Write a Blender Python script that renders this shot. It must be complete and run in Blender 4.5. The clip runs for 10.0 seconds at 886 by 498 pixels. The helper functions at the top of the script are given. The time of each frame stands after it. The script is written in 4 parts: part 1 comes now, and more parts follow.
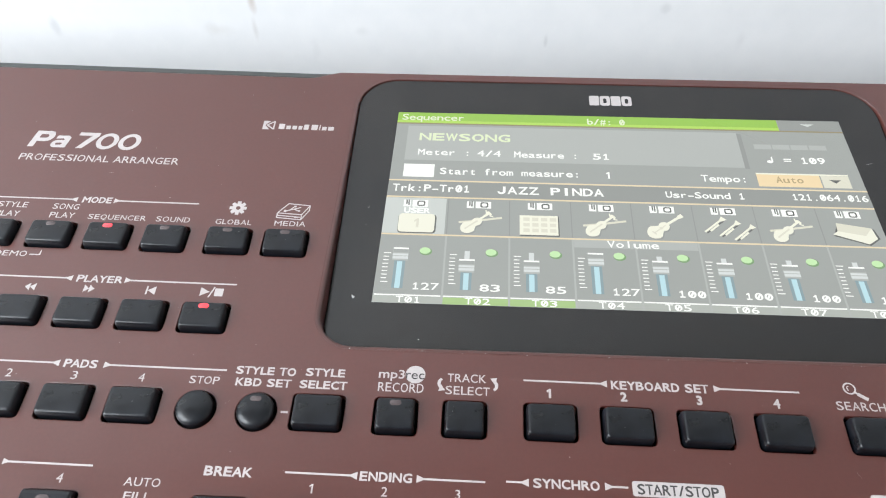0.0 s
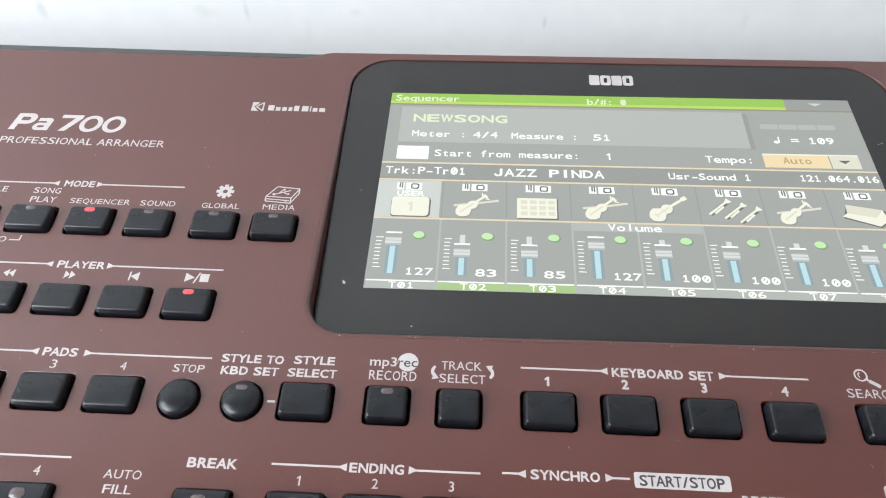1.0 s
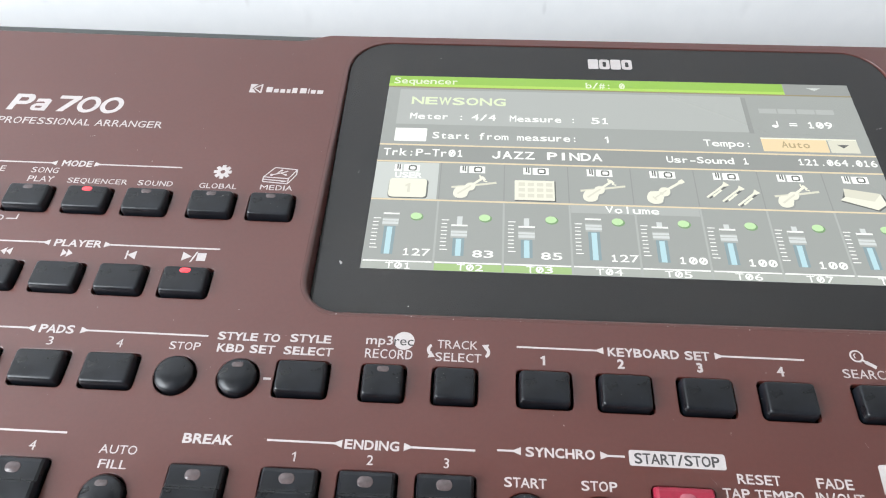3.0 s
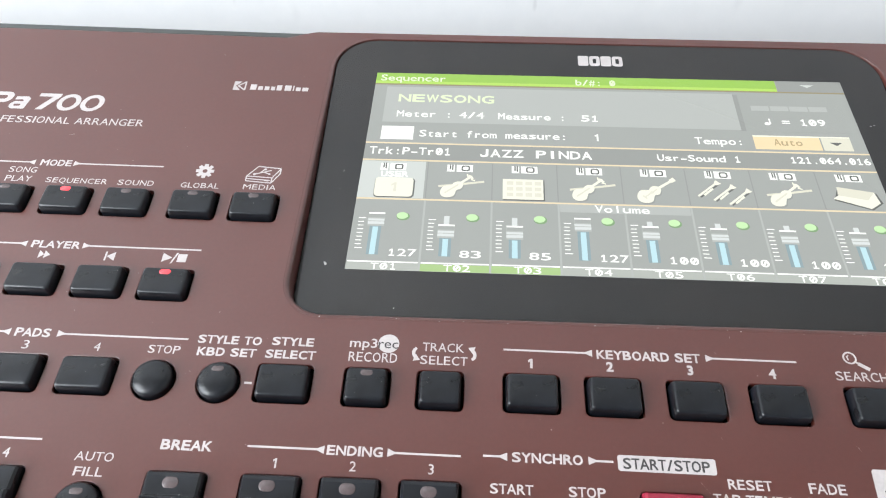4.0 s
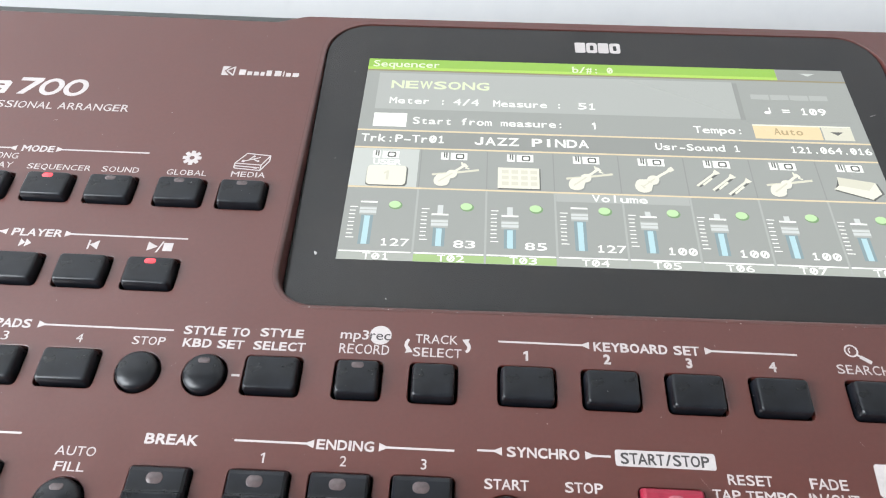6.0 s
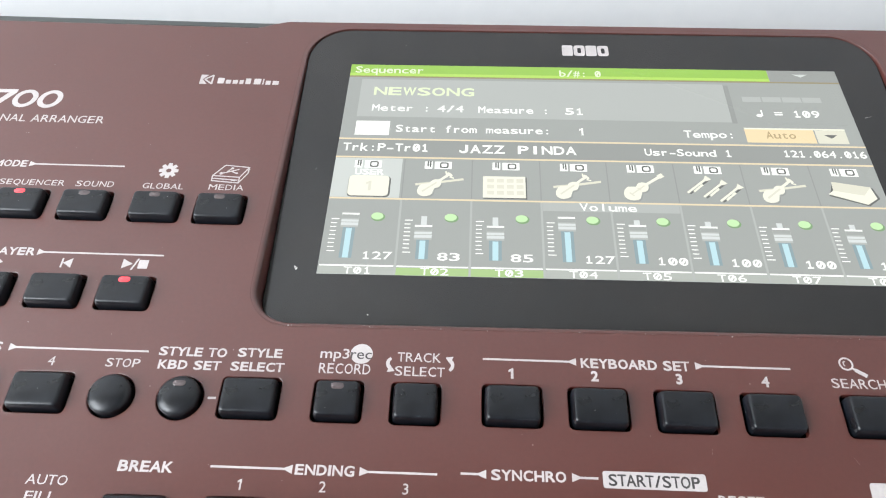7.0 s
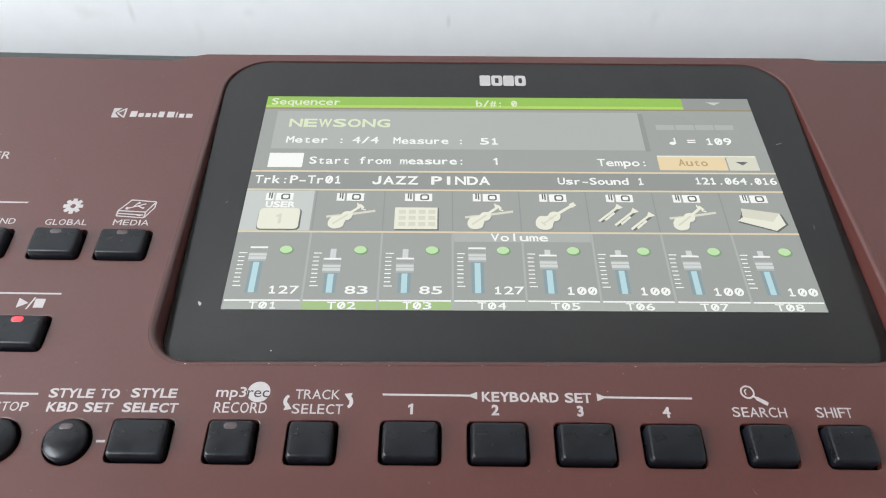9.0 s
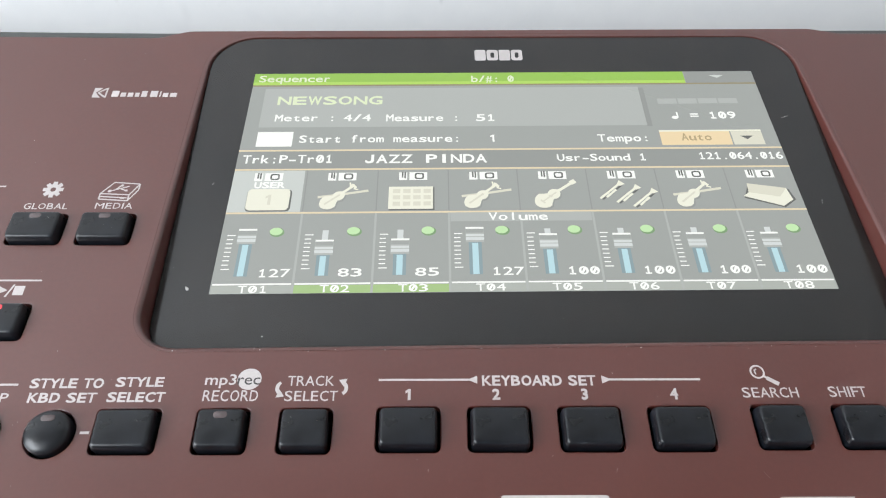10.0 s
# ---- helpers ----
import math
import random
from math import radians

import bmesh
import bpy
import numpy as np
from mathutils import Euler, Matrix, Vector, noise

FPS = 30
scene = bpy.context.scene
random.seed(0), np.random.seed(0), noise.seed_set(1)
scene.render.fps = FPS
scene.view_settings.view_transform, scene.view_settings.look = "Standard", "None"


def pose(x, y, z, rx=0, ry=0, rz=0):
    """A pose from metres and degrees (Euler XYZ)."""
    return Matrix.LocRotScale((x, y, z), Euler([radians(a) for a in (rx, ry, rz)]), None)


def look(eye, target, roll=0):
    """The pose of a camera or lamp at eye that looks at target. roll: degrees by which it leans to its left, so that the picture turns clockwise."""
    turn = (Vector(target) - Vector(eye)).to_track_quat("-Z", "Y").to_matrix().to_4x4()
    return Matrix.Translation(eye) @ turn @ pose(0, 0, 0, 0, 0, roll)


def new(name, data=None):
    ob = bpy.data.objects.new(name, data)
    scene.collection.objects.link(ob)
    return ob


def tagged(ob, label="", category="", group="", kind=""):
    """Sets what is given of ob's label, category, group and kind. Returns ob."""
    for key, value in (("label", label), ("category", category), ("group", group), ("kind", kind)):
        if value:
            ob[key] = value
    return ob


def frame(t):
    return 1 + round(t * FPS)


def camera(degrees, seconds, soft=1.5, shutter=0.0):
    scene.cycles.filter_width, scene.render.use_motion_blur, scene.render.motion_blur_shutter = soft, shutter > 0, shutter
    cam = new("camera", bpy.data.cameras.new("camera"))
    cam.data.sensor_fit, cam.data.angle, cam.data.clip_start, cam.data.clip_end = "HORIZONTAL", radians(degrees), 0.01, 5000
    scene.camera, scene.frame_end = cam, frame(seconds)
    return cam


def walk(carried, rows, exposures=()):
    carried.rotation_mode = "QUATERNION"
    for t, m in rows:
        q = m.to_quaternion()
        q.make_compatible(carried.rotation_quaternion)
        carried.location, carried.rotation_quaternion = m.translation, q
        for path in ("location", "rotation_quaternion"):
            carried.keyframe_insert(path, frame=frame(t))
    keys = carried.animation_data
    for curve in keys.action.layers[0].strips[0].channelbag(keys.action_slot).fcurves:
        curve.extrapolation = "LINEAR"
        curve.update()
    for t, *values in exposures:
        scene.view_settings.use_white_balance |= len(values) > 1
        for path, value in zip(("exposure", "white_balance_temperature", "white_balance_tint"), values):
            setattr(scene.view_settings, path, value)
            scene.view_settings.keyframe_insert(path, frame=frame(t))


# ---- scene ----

# ---------------------------------------------------------------- camera
TILT = 8.0          # slope of the control panel, degrees
ORIGIN = 0.83       # height of the panel's origin over the floor
T = pose(0, 0, ORIGIN, TILT)
cam = camera(64.0, 10.0, soft=1.1)
PATH = [
    (0, (-0.01680, -0.08585, 0.17854), (-0.05087, 0.50032, -0.63093), -0.477),
    (0.5, (-0.01528, -0.08238, 0.17165), (-0.05182, 0.49621, -0.64315), -0.916),
    (1, (-0.01467, -0.08349, 0.17026), (-0.05123, 0.49542, -0.64432), -0.907),
    (1.5, (-0.01558, -0.08540, 0.17035), (-0.05276, 0.50169, -0.63832), -0.581),
    (2, (-0.01472, -0.08579, 0.17048), (-0.05184, 0.49754, -0.64090), -0.699),
    (2.5, (-0.01495, -0.08774, 0.16902), (-0.05363, 0.49420, -0.64329), -0.733),
    (2.7, (-0.01467, -0.08819, 0.16742), (-0.05139, 0.49085, -0.64705), -0.526),
    (3.8, (-0.01047, -0.08280, 0.16803), (-0.04930, 0.48808, -0.65209), -1.153),
    (4, (-0.01088, -0.08415, 0.16459), (-0.04213, 0.48865, -0.65451), -0.313),
    (4.5, (-0.01058, -0.08435, 0.16355), (-0.04369, 0.48596, -0.65721), -0.573),
    (5, (-0.01033, -0.08534, 0.16388), (-0.04407, 0.48427, -0.65734), -0.733),
    (5.2, (-0.00925, -0.08451, 0.16256), (-0.03810, 0.48094, -0.66171), -0.096),
    (6.5, (-0.01230, -0.07922, 0.15935), (-0.03124, 0.48606, -0.66533), 0.773),
    (7, (-0.00709, -0.07467, 0.15854), (-0.02694, 0.48374, -0.67079), 0.045),
    (7.5, (-0.00326, -0.07410, 0.16015), (-0.02145, 0.49054, -0.66498), 0.002),
    (8, (0.01354, -0.07219, 0.16174), (0.00528, 0.48870, -0.66611), 0.063),
    (8.5, (0.01508, -0.07457, 0.16169), (0.01252, 0.50762, -0.65136), 0.680),
    (9, (0.01283, -0.07129, 0.15847), (0.01953, 0.51521, -0.65145), 1.363),
    (9.5, (0.01596, -0.06852, 0.15474), (0.02043, 0.51503, -0.65733), 0.711),
    (10, (0.01248, -0.06881, 0.15135), (0.02652, 0.50378, -0.66838), 1.189),
]
walk(cam, [(t, T @ look(eye, target, roll)) for t, eye, target, roll in PATH],
     [(0.0, -0.03), (2.5, 0.03), (4.5, 0.14), (6.5, 0.14), (8.0, -0.06), (9.0, -0.20), (9.5, -0.18), (10.0, -0.10)])

# ---------------------------------------------------------------- world and lamps
WALL_Y = 0.19
world = bpy.data.worlds.new("sky")
scene.world = world
world.use_nodes = True
wn = world.node_tree.nodes
sky = wn.new("ShaderNodeTexSky")
sky.sky_type = "NISHITA"
sky.sun_disc = False
sky.sun_elevation, sky.sun_rotation = radians(45), radians(120)
wn["Background"].inputs["Strength"].default_value = 0.12
world.node_tree.links.new(sky.outputs[0], wn["Background"].inputs["Color"])


def area_lamp(name, place, target, sx, sy, watts, colour):
    data = bpy.data.lights.new(name, "AREA")
    data.shape, data.size, data.size_y, data.energy, data.color = "RECTANGLE", sx, sy, watts, colour
    ob = new(name, data)
    ob.matrix_world = look(place, target)
    return ob


area_lamp("window_daylight", (-1.02, -0.53, 1.49), (0.0, -0.02, 0.95), 0.88, 0.88, 39.0, (0.90, 0.95, 1.0))

# ---------------------------------------------------------------- materials


def mat_new(name):
    m = bpy.data.materials.new(name)
    m.use_nodes = True
    return m, m.node_tree.nodes, m.node_tree.links, m.node_tree.nodes["Principled BSDF"]


def surface(name, c0, c1, rough0=0.4, rough1=0.5, scale=300.0, bump=0.0, bump_scale=2000.0, metal=0.0, spec=0.5, blotch=25.0):
    """A painted or moulded surface: two scales of colour change, uneven gloss and fine relief."""
    m, n, l, b = mat_new(name)
    co = n.new("ShaderNodeTexCoord")
    big, fine = n.new("ShaderNodeTexNoise"), n.new("ShaderNodeTexNoise")
    big.inputs["Scale"].default_value, fine.inputs["Scale"].default_value = blotch, scale
    big.inputs["Detail"].default_value = fine.inputs["Detail"].default_value = 4
    l.new(co.outputs["Object"], big.inputs["Vector"])
    l.new(co.outputs["Object"], fine.inputs["Vector"])
    add = n.new("ShaderNodeMath")
    add.operation = "MULTIPLY_ADD"
    add.inputs[1].default_value = 0.5
    half = n.new("ShaderNodeMath")
    half.operation = "MULTIPLY"
    half.inputs[1].default_value = 0.5
    l.new(big.outputs["Fac"], half.inputs[0])
    l.new(fine.outputs["Fac"], add.inputs[0])
    l.new(half.outputs[0], add.inputs[2])
    ramp = n.new("ShaderNodeValToRGB")
    ramp.color_ramp.elements[0].position, ramp.color_ramp.elements[1].position = 0.36, 0.64
    ramp.color_ramp.elements[0].color, ramp.color_ramp.elements[1].color = (*c0, 1), (*c1, 1)
    l.new(add.outputs[0], ramp.inputs["Fac"])
    l.new(ramp.outputs["Color"], b.inputs["Base Color"])
    mr = n.new("ShaderNodeMapRange")
    mr.inputs["From Min"].default_value, mr.inputs["From Max"].default_value = 0.35, 0.65
    mr.inputs["To Min"].default_value, mr.inputs["To Max"].default_value = rough0, rough1
    l.new(add.outputs[0], mr.inputs["Value"])
    l.new(mr.outputs[0], b.inputs["Roughness"])
    b.inputs["Metallic"].default_value = metal
    b.inputs["Specular IOR Level"].default_value = spec
    if bump:
        grain = n.new("ShaderNodeTexNoise")
        grain.inputs["Scale"].default_value = bump_scale
        l.new(co.outputs["Object"], grain.inputs["Vector"])
        bp = n.new("ShaderNodeBump")
        bp.inputs["Strength"].default_value, bp.inputs["Distance"].default_value = bump, 0.0002
        l.new(grain.outputs["Fac"], bp.inputs["Height"])
        l.new(bp.outputs["Normal"], b.inputs["Normal"])
    return m


def glow(name, colour, strength=1.0, rough=0.12):
    """A lit patch of the display behind its glass."""
    m, n, l, b = mat_new(name)
    b.inputs["Base Color"].default_value = (0.02, 0.02, 0.02, 1)
    b.inputs["Roughness"].default_value = rough
    b.inputs["Specular IOR Level"].default_value = 0.55
    b.inputs["Emission Color"].default_value = (*colour, 1)
    b.inputs["Emission Strength"].default_value = strength
    return m


MAROON = surface("maroon_paint", (0.080, 0.0184, 0.0133), (0.091, 0.0222, 0.0163), 0.30, 0.345, 900, 0.01, 3000, spec=0.9)
# tray walls: maroon greyed for dust and the window's reflection
TRAY = surface("greyed_maroon_rim", (0.077, 0.0205, 0.0160), (0.088, 0.0250, 0.0200), 0.30, 0.345, 900, 0.01, 3000, spec=0.9)
CASE = surface("dark_grey_case", (0.045, 0.05, 0.048), (0.06, 0.065, 0.062), 0.4, 0.55, 600, 0.15, 2500)
WELL = surface("black_inside", (0.004, 0.004, 0.004), (0.008, 0.008, 0.008), 0.7, 0.8, 400)
# the blue in this black stands in for cool window light mirrored on the caps
RUBBER = surface("black_rubber", (0.0035, 0.0042, 0.0055), (0.0075, 0.0095, 0.0135), 0.25, 0.42, 260, 0.04, 1500, blotch=110, spec=0.42)
RED_RUBBER = surface("red_rubber", (0.25, 0.013, 0.034), (0.30, 0.018, 0.042), 0.35, 0.5, 700, 0.2, 2500, blotch=180)
PRINT = surface("white_print", (0.455, 0.42, 0.41), (0.53, 0.49, 0.48), 0.45, 0.6, 1500, blotch=300)
DARK_PRINT = surface("grey_print", (0.045, 0.04, 0.04), (0.06, 0.055, 0.055), 0.45, 0.6, 1500)
LED_OFF = surface("smoked_window", (0.078, 0.062, 0.063), (0.12, 0.092, 0.092), 0.15, 0.25, 900)
GLASS = surface("black_glass", (0.003, 0.003, 0.003), (0.0135, 0.0118, 0.0102), 0.09, 0.24, 120, blotch=22, spec=0.66)
DUST = surface("dust", (0.36, 0.34, 0.33), (0.62, 0.60, 0.58), 0.9, 1.0, 500)
CREAM_WALL = surface("plain_white_wall", (0.82, 0.82, 0.82), (0.85, 0.85, 0.85), 0.8, 0.9, 60, 0.1, 300, blotch=3)
# ceiling is out of view; its dark brown only dims what the panel mirrors
CEILING = surface("dimmed_ceiling", (0.24, 0.19, 0.15), (0.30, 0.24, 0.19), 0.7, 0.9, 40, blotch=3)
FLOOR = surface("pale_floor_tiles", (0.42, 0.40, 0.37), (0.50, 0.47, 0.44), 0.4, 0.6, 20, blotch=3)
TABLE = surface("pale_table", (0.40, 0.38, 0.36), (0.46, 0.44, 0.42), 0.4, 0.6, 60, blotch=6)
LED_PINK = surface("pink_window", (0.36, 0.09, 0.12), (0.42, 0.12, 0.15), 0.15, 0.25, 900)
LED_RED = glow("red_lamp_lit", (1.0, 0.055, 0.075), 1.7)

S_BACK = glow("screen_grey", (0.352, 0.374, 0.354))
S_DARK = glow("screen_dark_grey", (0.297, 0.314, 0.296))
S_LIGHT = glow("screen_light_grey", (0.445, 0.472, 0.450))
S_SEL = glow("screen_selected_grey", (0.60, 0.64, 0.61))
S_GREEN = glow("screen_green", (0.30, 0.56, 0.06))
S_OLIVE = glow("screen_olive", (0.30, 0.26, 0.14))
S_GOLD = glow("screen_gold", (0.80, 0.68, 0.46))
S_WHITE = glow("screen_white", (1.0, 1.02, 0.985))
S_YELLOW = glow("screen_pale_yellow", (0.76, 0.85, 0.58))
S_CREAM = glow("screen_cream", (0.88, 0.88, 0.74))
S_CREAM2 = glow("screen_cream_shade", (0.74, 0.73, 0.60))
S_AMBER = glow("screen_amber", (0.88, 0.70, 0.42))
S_BROWN = glow("screen_brown", (0.50, 0.38, 0.20))
S_BLUE = glow("screen_blue", (0.50, 0.74, 0.80))
S_LAMP = glow("screen_lamp_green", (0.56, 0.82, 0.44))
S_INK = glow("screen_ink", (0.12, 0.125, 0.115))
S_PALE = glow("screen_tab", (0.43, 0.46, 0.42))
S_LAMPB = glow("screen_lamp_halo", (0.20, 0.36, 0.16))
S_LIME = glow("screen_lime", (0.44, 0.70, 0.10))
S_KNOB = glow("screen_knob_grey", (0.68, 0.72, 0.71))
S_TABG = glow("screen_tab_green", (0.38, 0.56, 0.22))


def stained_wall():
    """White emulsion with uneven roller marks and a few soft stains and a drip, set by place."""
    m = surface("stained_white_wall", (0.82, 0.825, 0.83), (0.86, 0.86, 0.86), 0.75, 0.9, 90, 0.15, 400, blotch=9)
    n, l = m.node_tree.nodes, m.node_tree.links
    b = n["Principled BSDF"]
    colour = b.inputs["Base Color"].links[0].from_socket
    co = n.new("ShaderNodeTexCoord")
    rough = n.new("ShaderNodeTexNoise")
    rough.inputs["Scale"].default_value, rough.inputs["Detail"].default_value = 90, 5
    l.new(co.outputs["Object"], rough.inputs["Vector"])
    stains = [((-0.1377, 0.8262), (0.0085, 0.0042), 0.34, (0.50, 0.46, 0.40)),
              ((-0.1192, 0.8420), (0.0024, 0.0085), 0.70, (0.42, 0.30, 0.22)),
              ((-0.1200, 0.8270), (0.0017, 0.0075), 0.40, (0.46, 0.42, 0.39)),
              ((-0.2161, 0.8270), (0.0032, 0.0062), 0.45, (0.40, 0.41, 0.43)),
              ((-0.0700, 0.8275), (0.0055, 0.0034), 0.22, (0.48, 0.48, 0.48)),
              ((-0.0925, 0.8175), (0.0030, 0.0080), 0.14, (0.5, 0.5, 0.5)),
              ((0.0158, 0.8248), (0.0012, 0.0040), 0.40, (0.42, 0.42, 0.42)),
              ((0.0673, 0.8430), (0.0030, 0.0030), 0.35, (0.42, 0.42, 0.42)),
              ((0.1042, 0.8276), (0.0030, 0.0060), 0.18, (0.48, 0.48, 0.50))]
    for (sx, sz), (wx, wz), amount, tint in stains:
        mp = n.new("ShaderNodeMapping")
        mp.vector_type = "POINT"
        mp.inputs["Location"].default_value = (-sx / wx, 0, -sz / wz)
        mp.inputs["Scale"].default_value = (1 / wx, 0, 1 / wz)
        l.new(co.outputs["Object"], mp.inputs["Vector"])
        ln = n.new("ShaderNodeVectorMath")
        ln.operation = "LENGTH"
        l.new(mp.outputs[0], ln.inputs[0])
        wob = n.new("ShaderNodeMath")
        wob.operation = "MULTIPLY_ADD"
        wob.inputs[1].default_value = 1.3
        l.new(rough.outputs["Fac"], wob.inputs[0])
        l.new(ln.outputs["Value"], wob.inputs[2])
        mr = n.new("ShaderNodeMapRange")
        mr.interpolation_type = "SMOOTHSTEP"
        mr.inputs["From Min"].default_value, mr.inputs["From Max"].default_value = 0.75, 1.75
        mr.inputs["To Min"].default_value, mr.inputs["To Max"].default_value = 0.6 * amount, 0.0
        l.new(wob.outputs[0], mr.inputs["Value"])
        mix = n.new("ShaderNodeMix")
        mix.data_type = "RGBA"
        l.new(mr.outputs[0], mix.inputs["Factor"])
        l.new(colour, mix.inputs[6])
        mix.inputs[7].default_value = (*tint, 1)
        colour = mix.outputs[2]
    l.new(colour, b.inputs["Base Color"])
    return m


STAINED = stained_wall()

# ---------------------------------------------------------------- mesh helpers
MM = 0.001


def mesh_of(bm, name, material, smooth=False):
    me = bpy.data.meshes.new(name)
    bmesh.ops.recalc_face_normals(bm, faces=bm.faces)
    bm.to_mesh(me)
    bm.free()
    me.materials.append(material)
    if smooth:
        for p in me.polygons:
            p.use_smooth = True
    return me


def part(name, bm, material, parent, label="", at=None, smooth=False):
    """Links a bmesh, or a mesh already made, as one object under a thing or a part."""
    me = mesh_of(bm, name, material, smooth) if isinstance(bm, bmesh.types.BMesh) else bm
    ob = new(name, me)
    ob.parent = parent
    if at is not None:
        ob.matrix_basis = at
    if label:
        tagged(ob, label)
    return ob


def box(bm, x0, y0, z0, x1, y1, z1):
    v = [bm.verts.new(p) for p in ((x0, y0, z0), (x1, y0, z0), (x1, y1, z0), (x0, y1, z0), (x0, y0, z1), (x1, y0, z1), (x1, y1, z1), (x0, y1, z1))]
    for f in ((0, 3, 2, 1), (4, 5, 6, 7), (0, 1, 5, 4), (1, 2, 6, 5), (2, 3, 7, 6), (3, 0, 4, 7)):
        bm.faces.new([v[i] for i in f])


def setting(name, boxes, material, label, category):
    bm = bmesh.new()
    for b in boxes:
        box(bm, *b)
    return tagged(new(name, mesh_of(bm, name, material)), label, category, kind="structure")


def rounded(w, h, r, seg=5, cx=0.0, cy=0.0):
    """Outline of a rounded rectangle, counter-clockwise. r: one radius, or four from the lower left on."""
    rs = r if isinstance(r, (tuple, list)) else (r,) * 4
    pts = []
    for k, (sx, sy) in enumerate(((-1, -1), (1, -1), (1, 1), (-1, 1))):
        q = rs[k]
        ox, oy = cx + sx * (w / 2 - q), cy + sy * (h / 2 - q)
        for i in range(seg + 1):
            a = radians(180 + 90 * k + 90 * i / seg)
            pts.append((ox + q * math.cos(a), oy + q * math.sin(a)))
    return pts


def circle(r, seg=28, cx=0.0, cy=0.0, ry=None):
    return [(cx + r * math.cos(2 * math.pi * i / seg), cy + (ry or r) * math.sin(2 * math.pi * i / seg)) for i in range(seg)]


def loft(bm, rings, cap_top=True, cap_bottom=False):
    """Skins a list of equal rings of 3D points."""
    vs = [[bm.verts.new(p) for p in ring] for ring in rings]
    n = len(vs[0])
    for a, b in zip(vs, vs[1:]):
        for i in range(n):
            bm.faces.new((a[i], a[(i + 1) % n], b[(i + 1) % n], b[i]))
    if cap_top:
        bm.faces.new(vs[-1])
    if cap_bottom:
        bm.faces.new(vs[0][::-1])


def flat(bm, pts, z):
    bm.faces.new([bm.verts.new((x, y, z)) for x, y in pts])


def band(bm, outer, inner, z):
    """A flat ring between two equal outlines."""
    a, b = [bm.verts.new((x, y, z)) for x, y in outer], [bm.verts.new((x, y, z)) for x, y in inner]
    for i in range(len(a)):
        j = (i + 1) % len(a)
        bm.faces.new((a[i], a[j], b[j], b[i]))


def rect(x0, y0, x1, y1):
    return [(x0, y0), (x1, y0), (x1, y1), (x0, y1)]


def raw_text(body):
    """Vertices and faces of a line of lettering, one unit high by the font's own measure."""
    cu = bpy.data.curves.new("lettering", "FONT")
    cu.body, cu.size, cu.resolution_u = body, 1.0, 3
    ob = new("lettering", cu)
    bpy.context.view_layer.update()
    me = bpy.data.meshes.new_from_object(ob.evaluated_get(bpy.context.evaluated_depsgraph_get()))
    bpy.data.objects.remove(ob)
    bpy.data.curves.remove(cu)
    got = [(v.co.x, v.co.y) for v in me.vertices], [tuple(p.vertices) for p in me.polygons]
    bpy.data.meshes.remove(me)
    return got


CAP = max(y for _, y in raw_text("H")[0])
GLYPHS = {}


def glyph(ch, slashed):
    """One character, capitals one unit high, starting at x 0; its vertices, faces and width."""
    if (ch, slashed) in GLYPHS:
        return GLYPHS[ch, slashed]
    if ch == "1":
        pts, faces = [(0.22, 0), (0.38, 0), (0.38, 1), (0.27, 1), (0.0, 0.82), (0.0, 0.68), (0.22, 0.80)], [(0, 1, 2, 3, 6), (3, 4, 5, 6)]
        if slashed:
            pts, faces = pts + [(0.0, 0), (0.62, 0), (0.62, 0.14), (0.0, 0.14)], faces + [(7, 8, 9, 10)]
    elif ch == "J":
        pts = [(0.42, 1), (0.42, 0.3), (0.36, 0.18), (0.25, 0.14), (0.12, 0.2), (0.08, 0.32), (0.0, 0.3), (0.04, 0.1), (0.2, 0), (0.34, 0.01), (0.5, 0.1), (0.56, 0.28), (0.56, 1)]
        faces = [(0, 1, 11, 12), (1, 2, 10, 11), (2, 3, 9, 10), (3, 4, 8, 9), (4, 5, 6, 7), (4, 7, 8)]
    else:
        pts, faces = raw_text(ch)
        pts = [(x / CAP, y / CAP) for x, y in pts]
        if ch == "0" and slashed:
            n = len(pts)
            lo, hi = min(x for x, _ in pts), max(x for x, _ in pts)
            pts = pts + [(lo + 0.12, 0.2), (lo + 0.26, 0.12), (hi - 0.12, 0.8), (hi - 0.26, 0.88)]
            faces = faces + [(n, n + 1, n + 2, n + 3)]
    lo, hi = min(x for x, _ in pts), max(x for x, _ in pts)
    GLYPHS[ch, slashed] = [(x - lo, y) for x, y in pts], faces, hi - lo
    return GLYPHS[ch, slashed]


def embolden(verts, faces, d):
    """Moves every outline of flat lettering outwards by d."""
    seen = {}
    for f in faces:
        area = sum(verts[a][0] * verts[b][1] - verts[b][0] * verts[a][1] for a, b in zip(f, f[1:] + f[:1]))
        f = f if area > 0 else f[::-1]
        for a, b in zip(f, f[1:] + f[:1]):
            if (b, a) in seen:
                del seen[b, a]
            else:
                seen[a, b] = 1
    push = {}
    for a, b in seen:
        dx, dy = verts[b][0] - verts[a][0], verts[b][1] - verts[a][1]
        n = math.hypot(dx, dy) or 1.0
        for k in (a, b):
            push.setdefault(k, []).append((dy / n, -dx / n))
    moved = list(verts)
    for k, ns in push.items():
        sx, sy = sum(n[0] for n in ns), sum(n[1] for n in ns)
        n = math.hypot(sx, sy)
        if n > 1e-6:
            half = max(n / len(ns), 0.72)
            moved[k] = verts[k][0] + sx / n * d / half, verts[k][1] + sy / n * d / half
    return moved


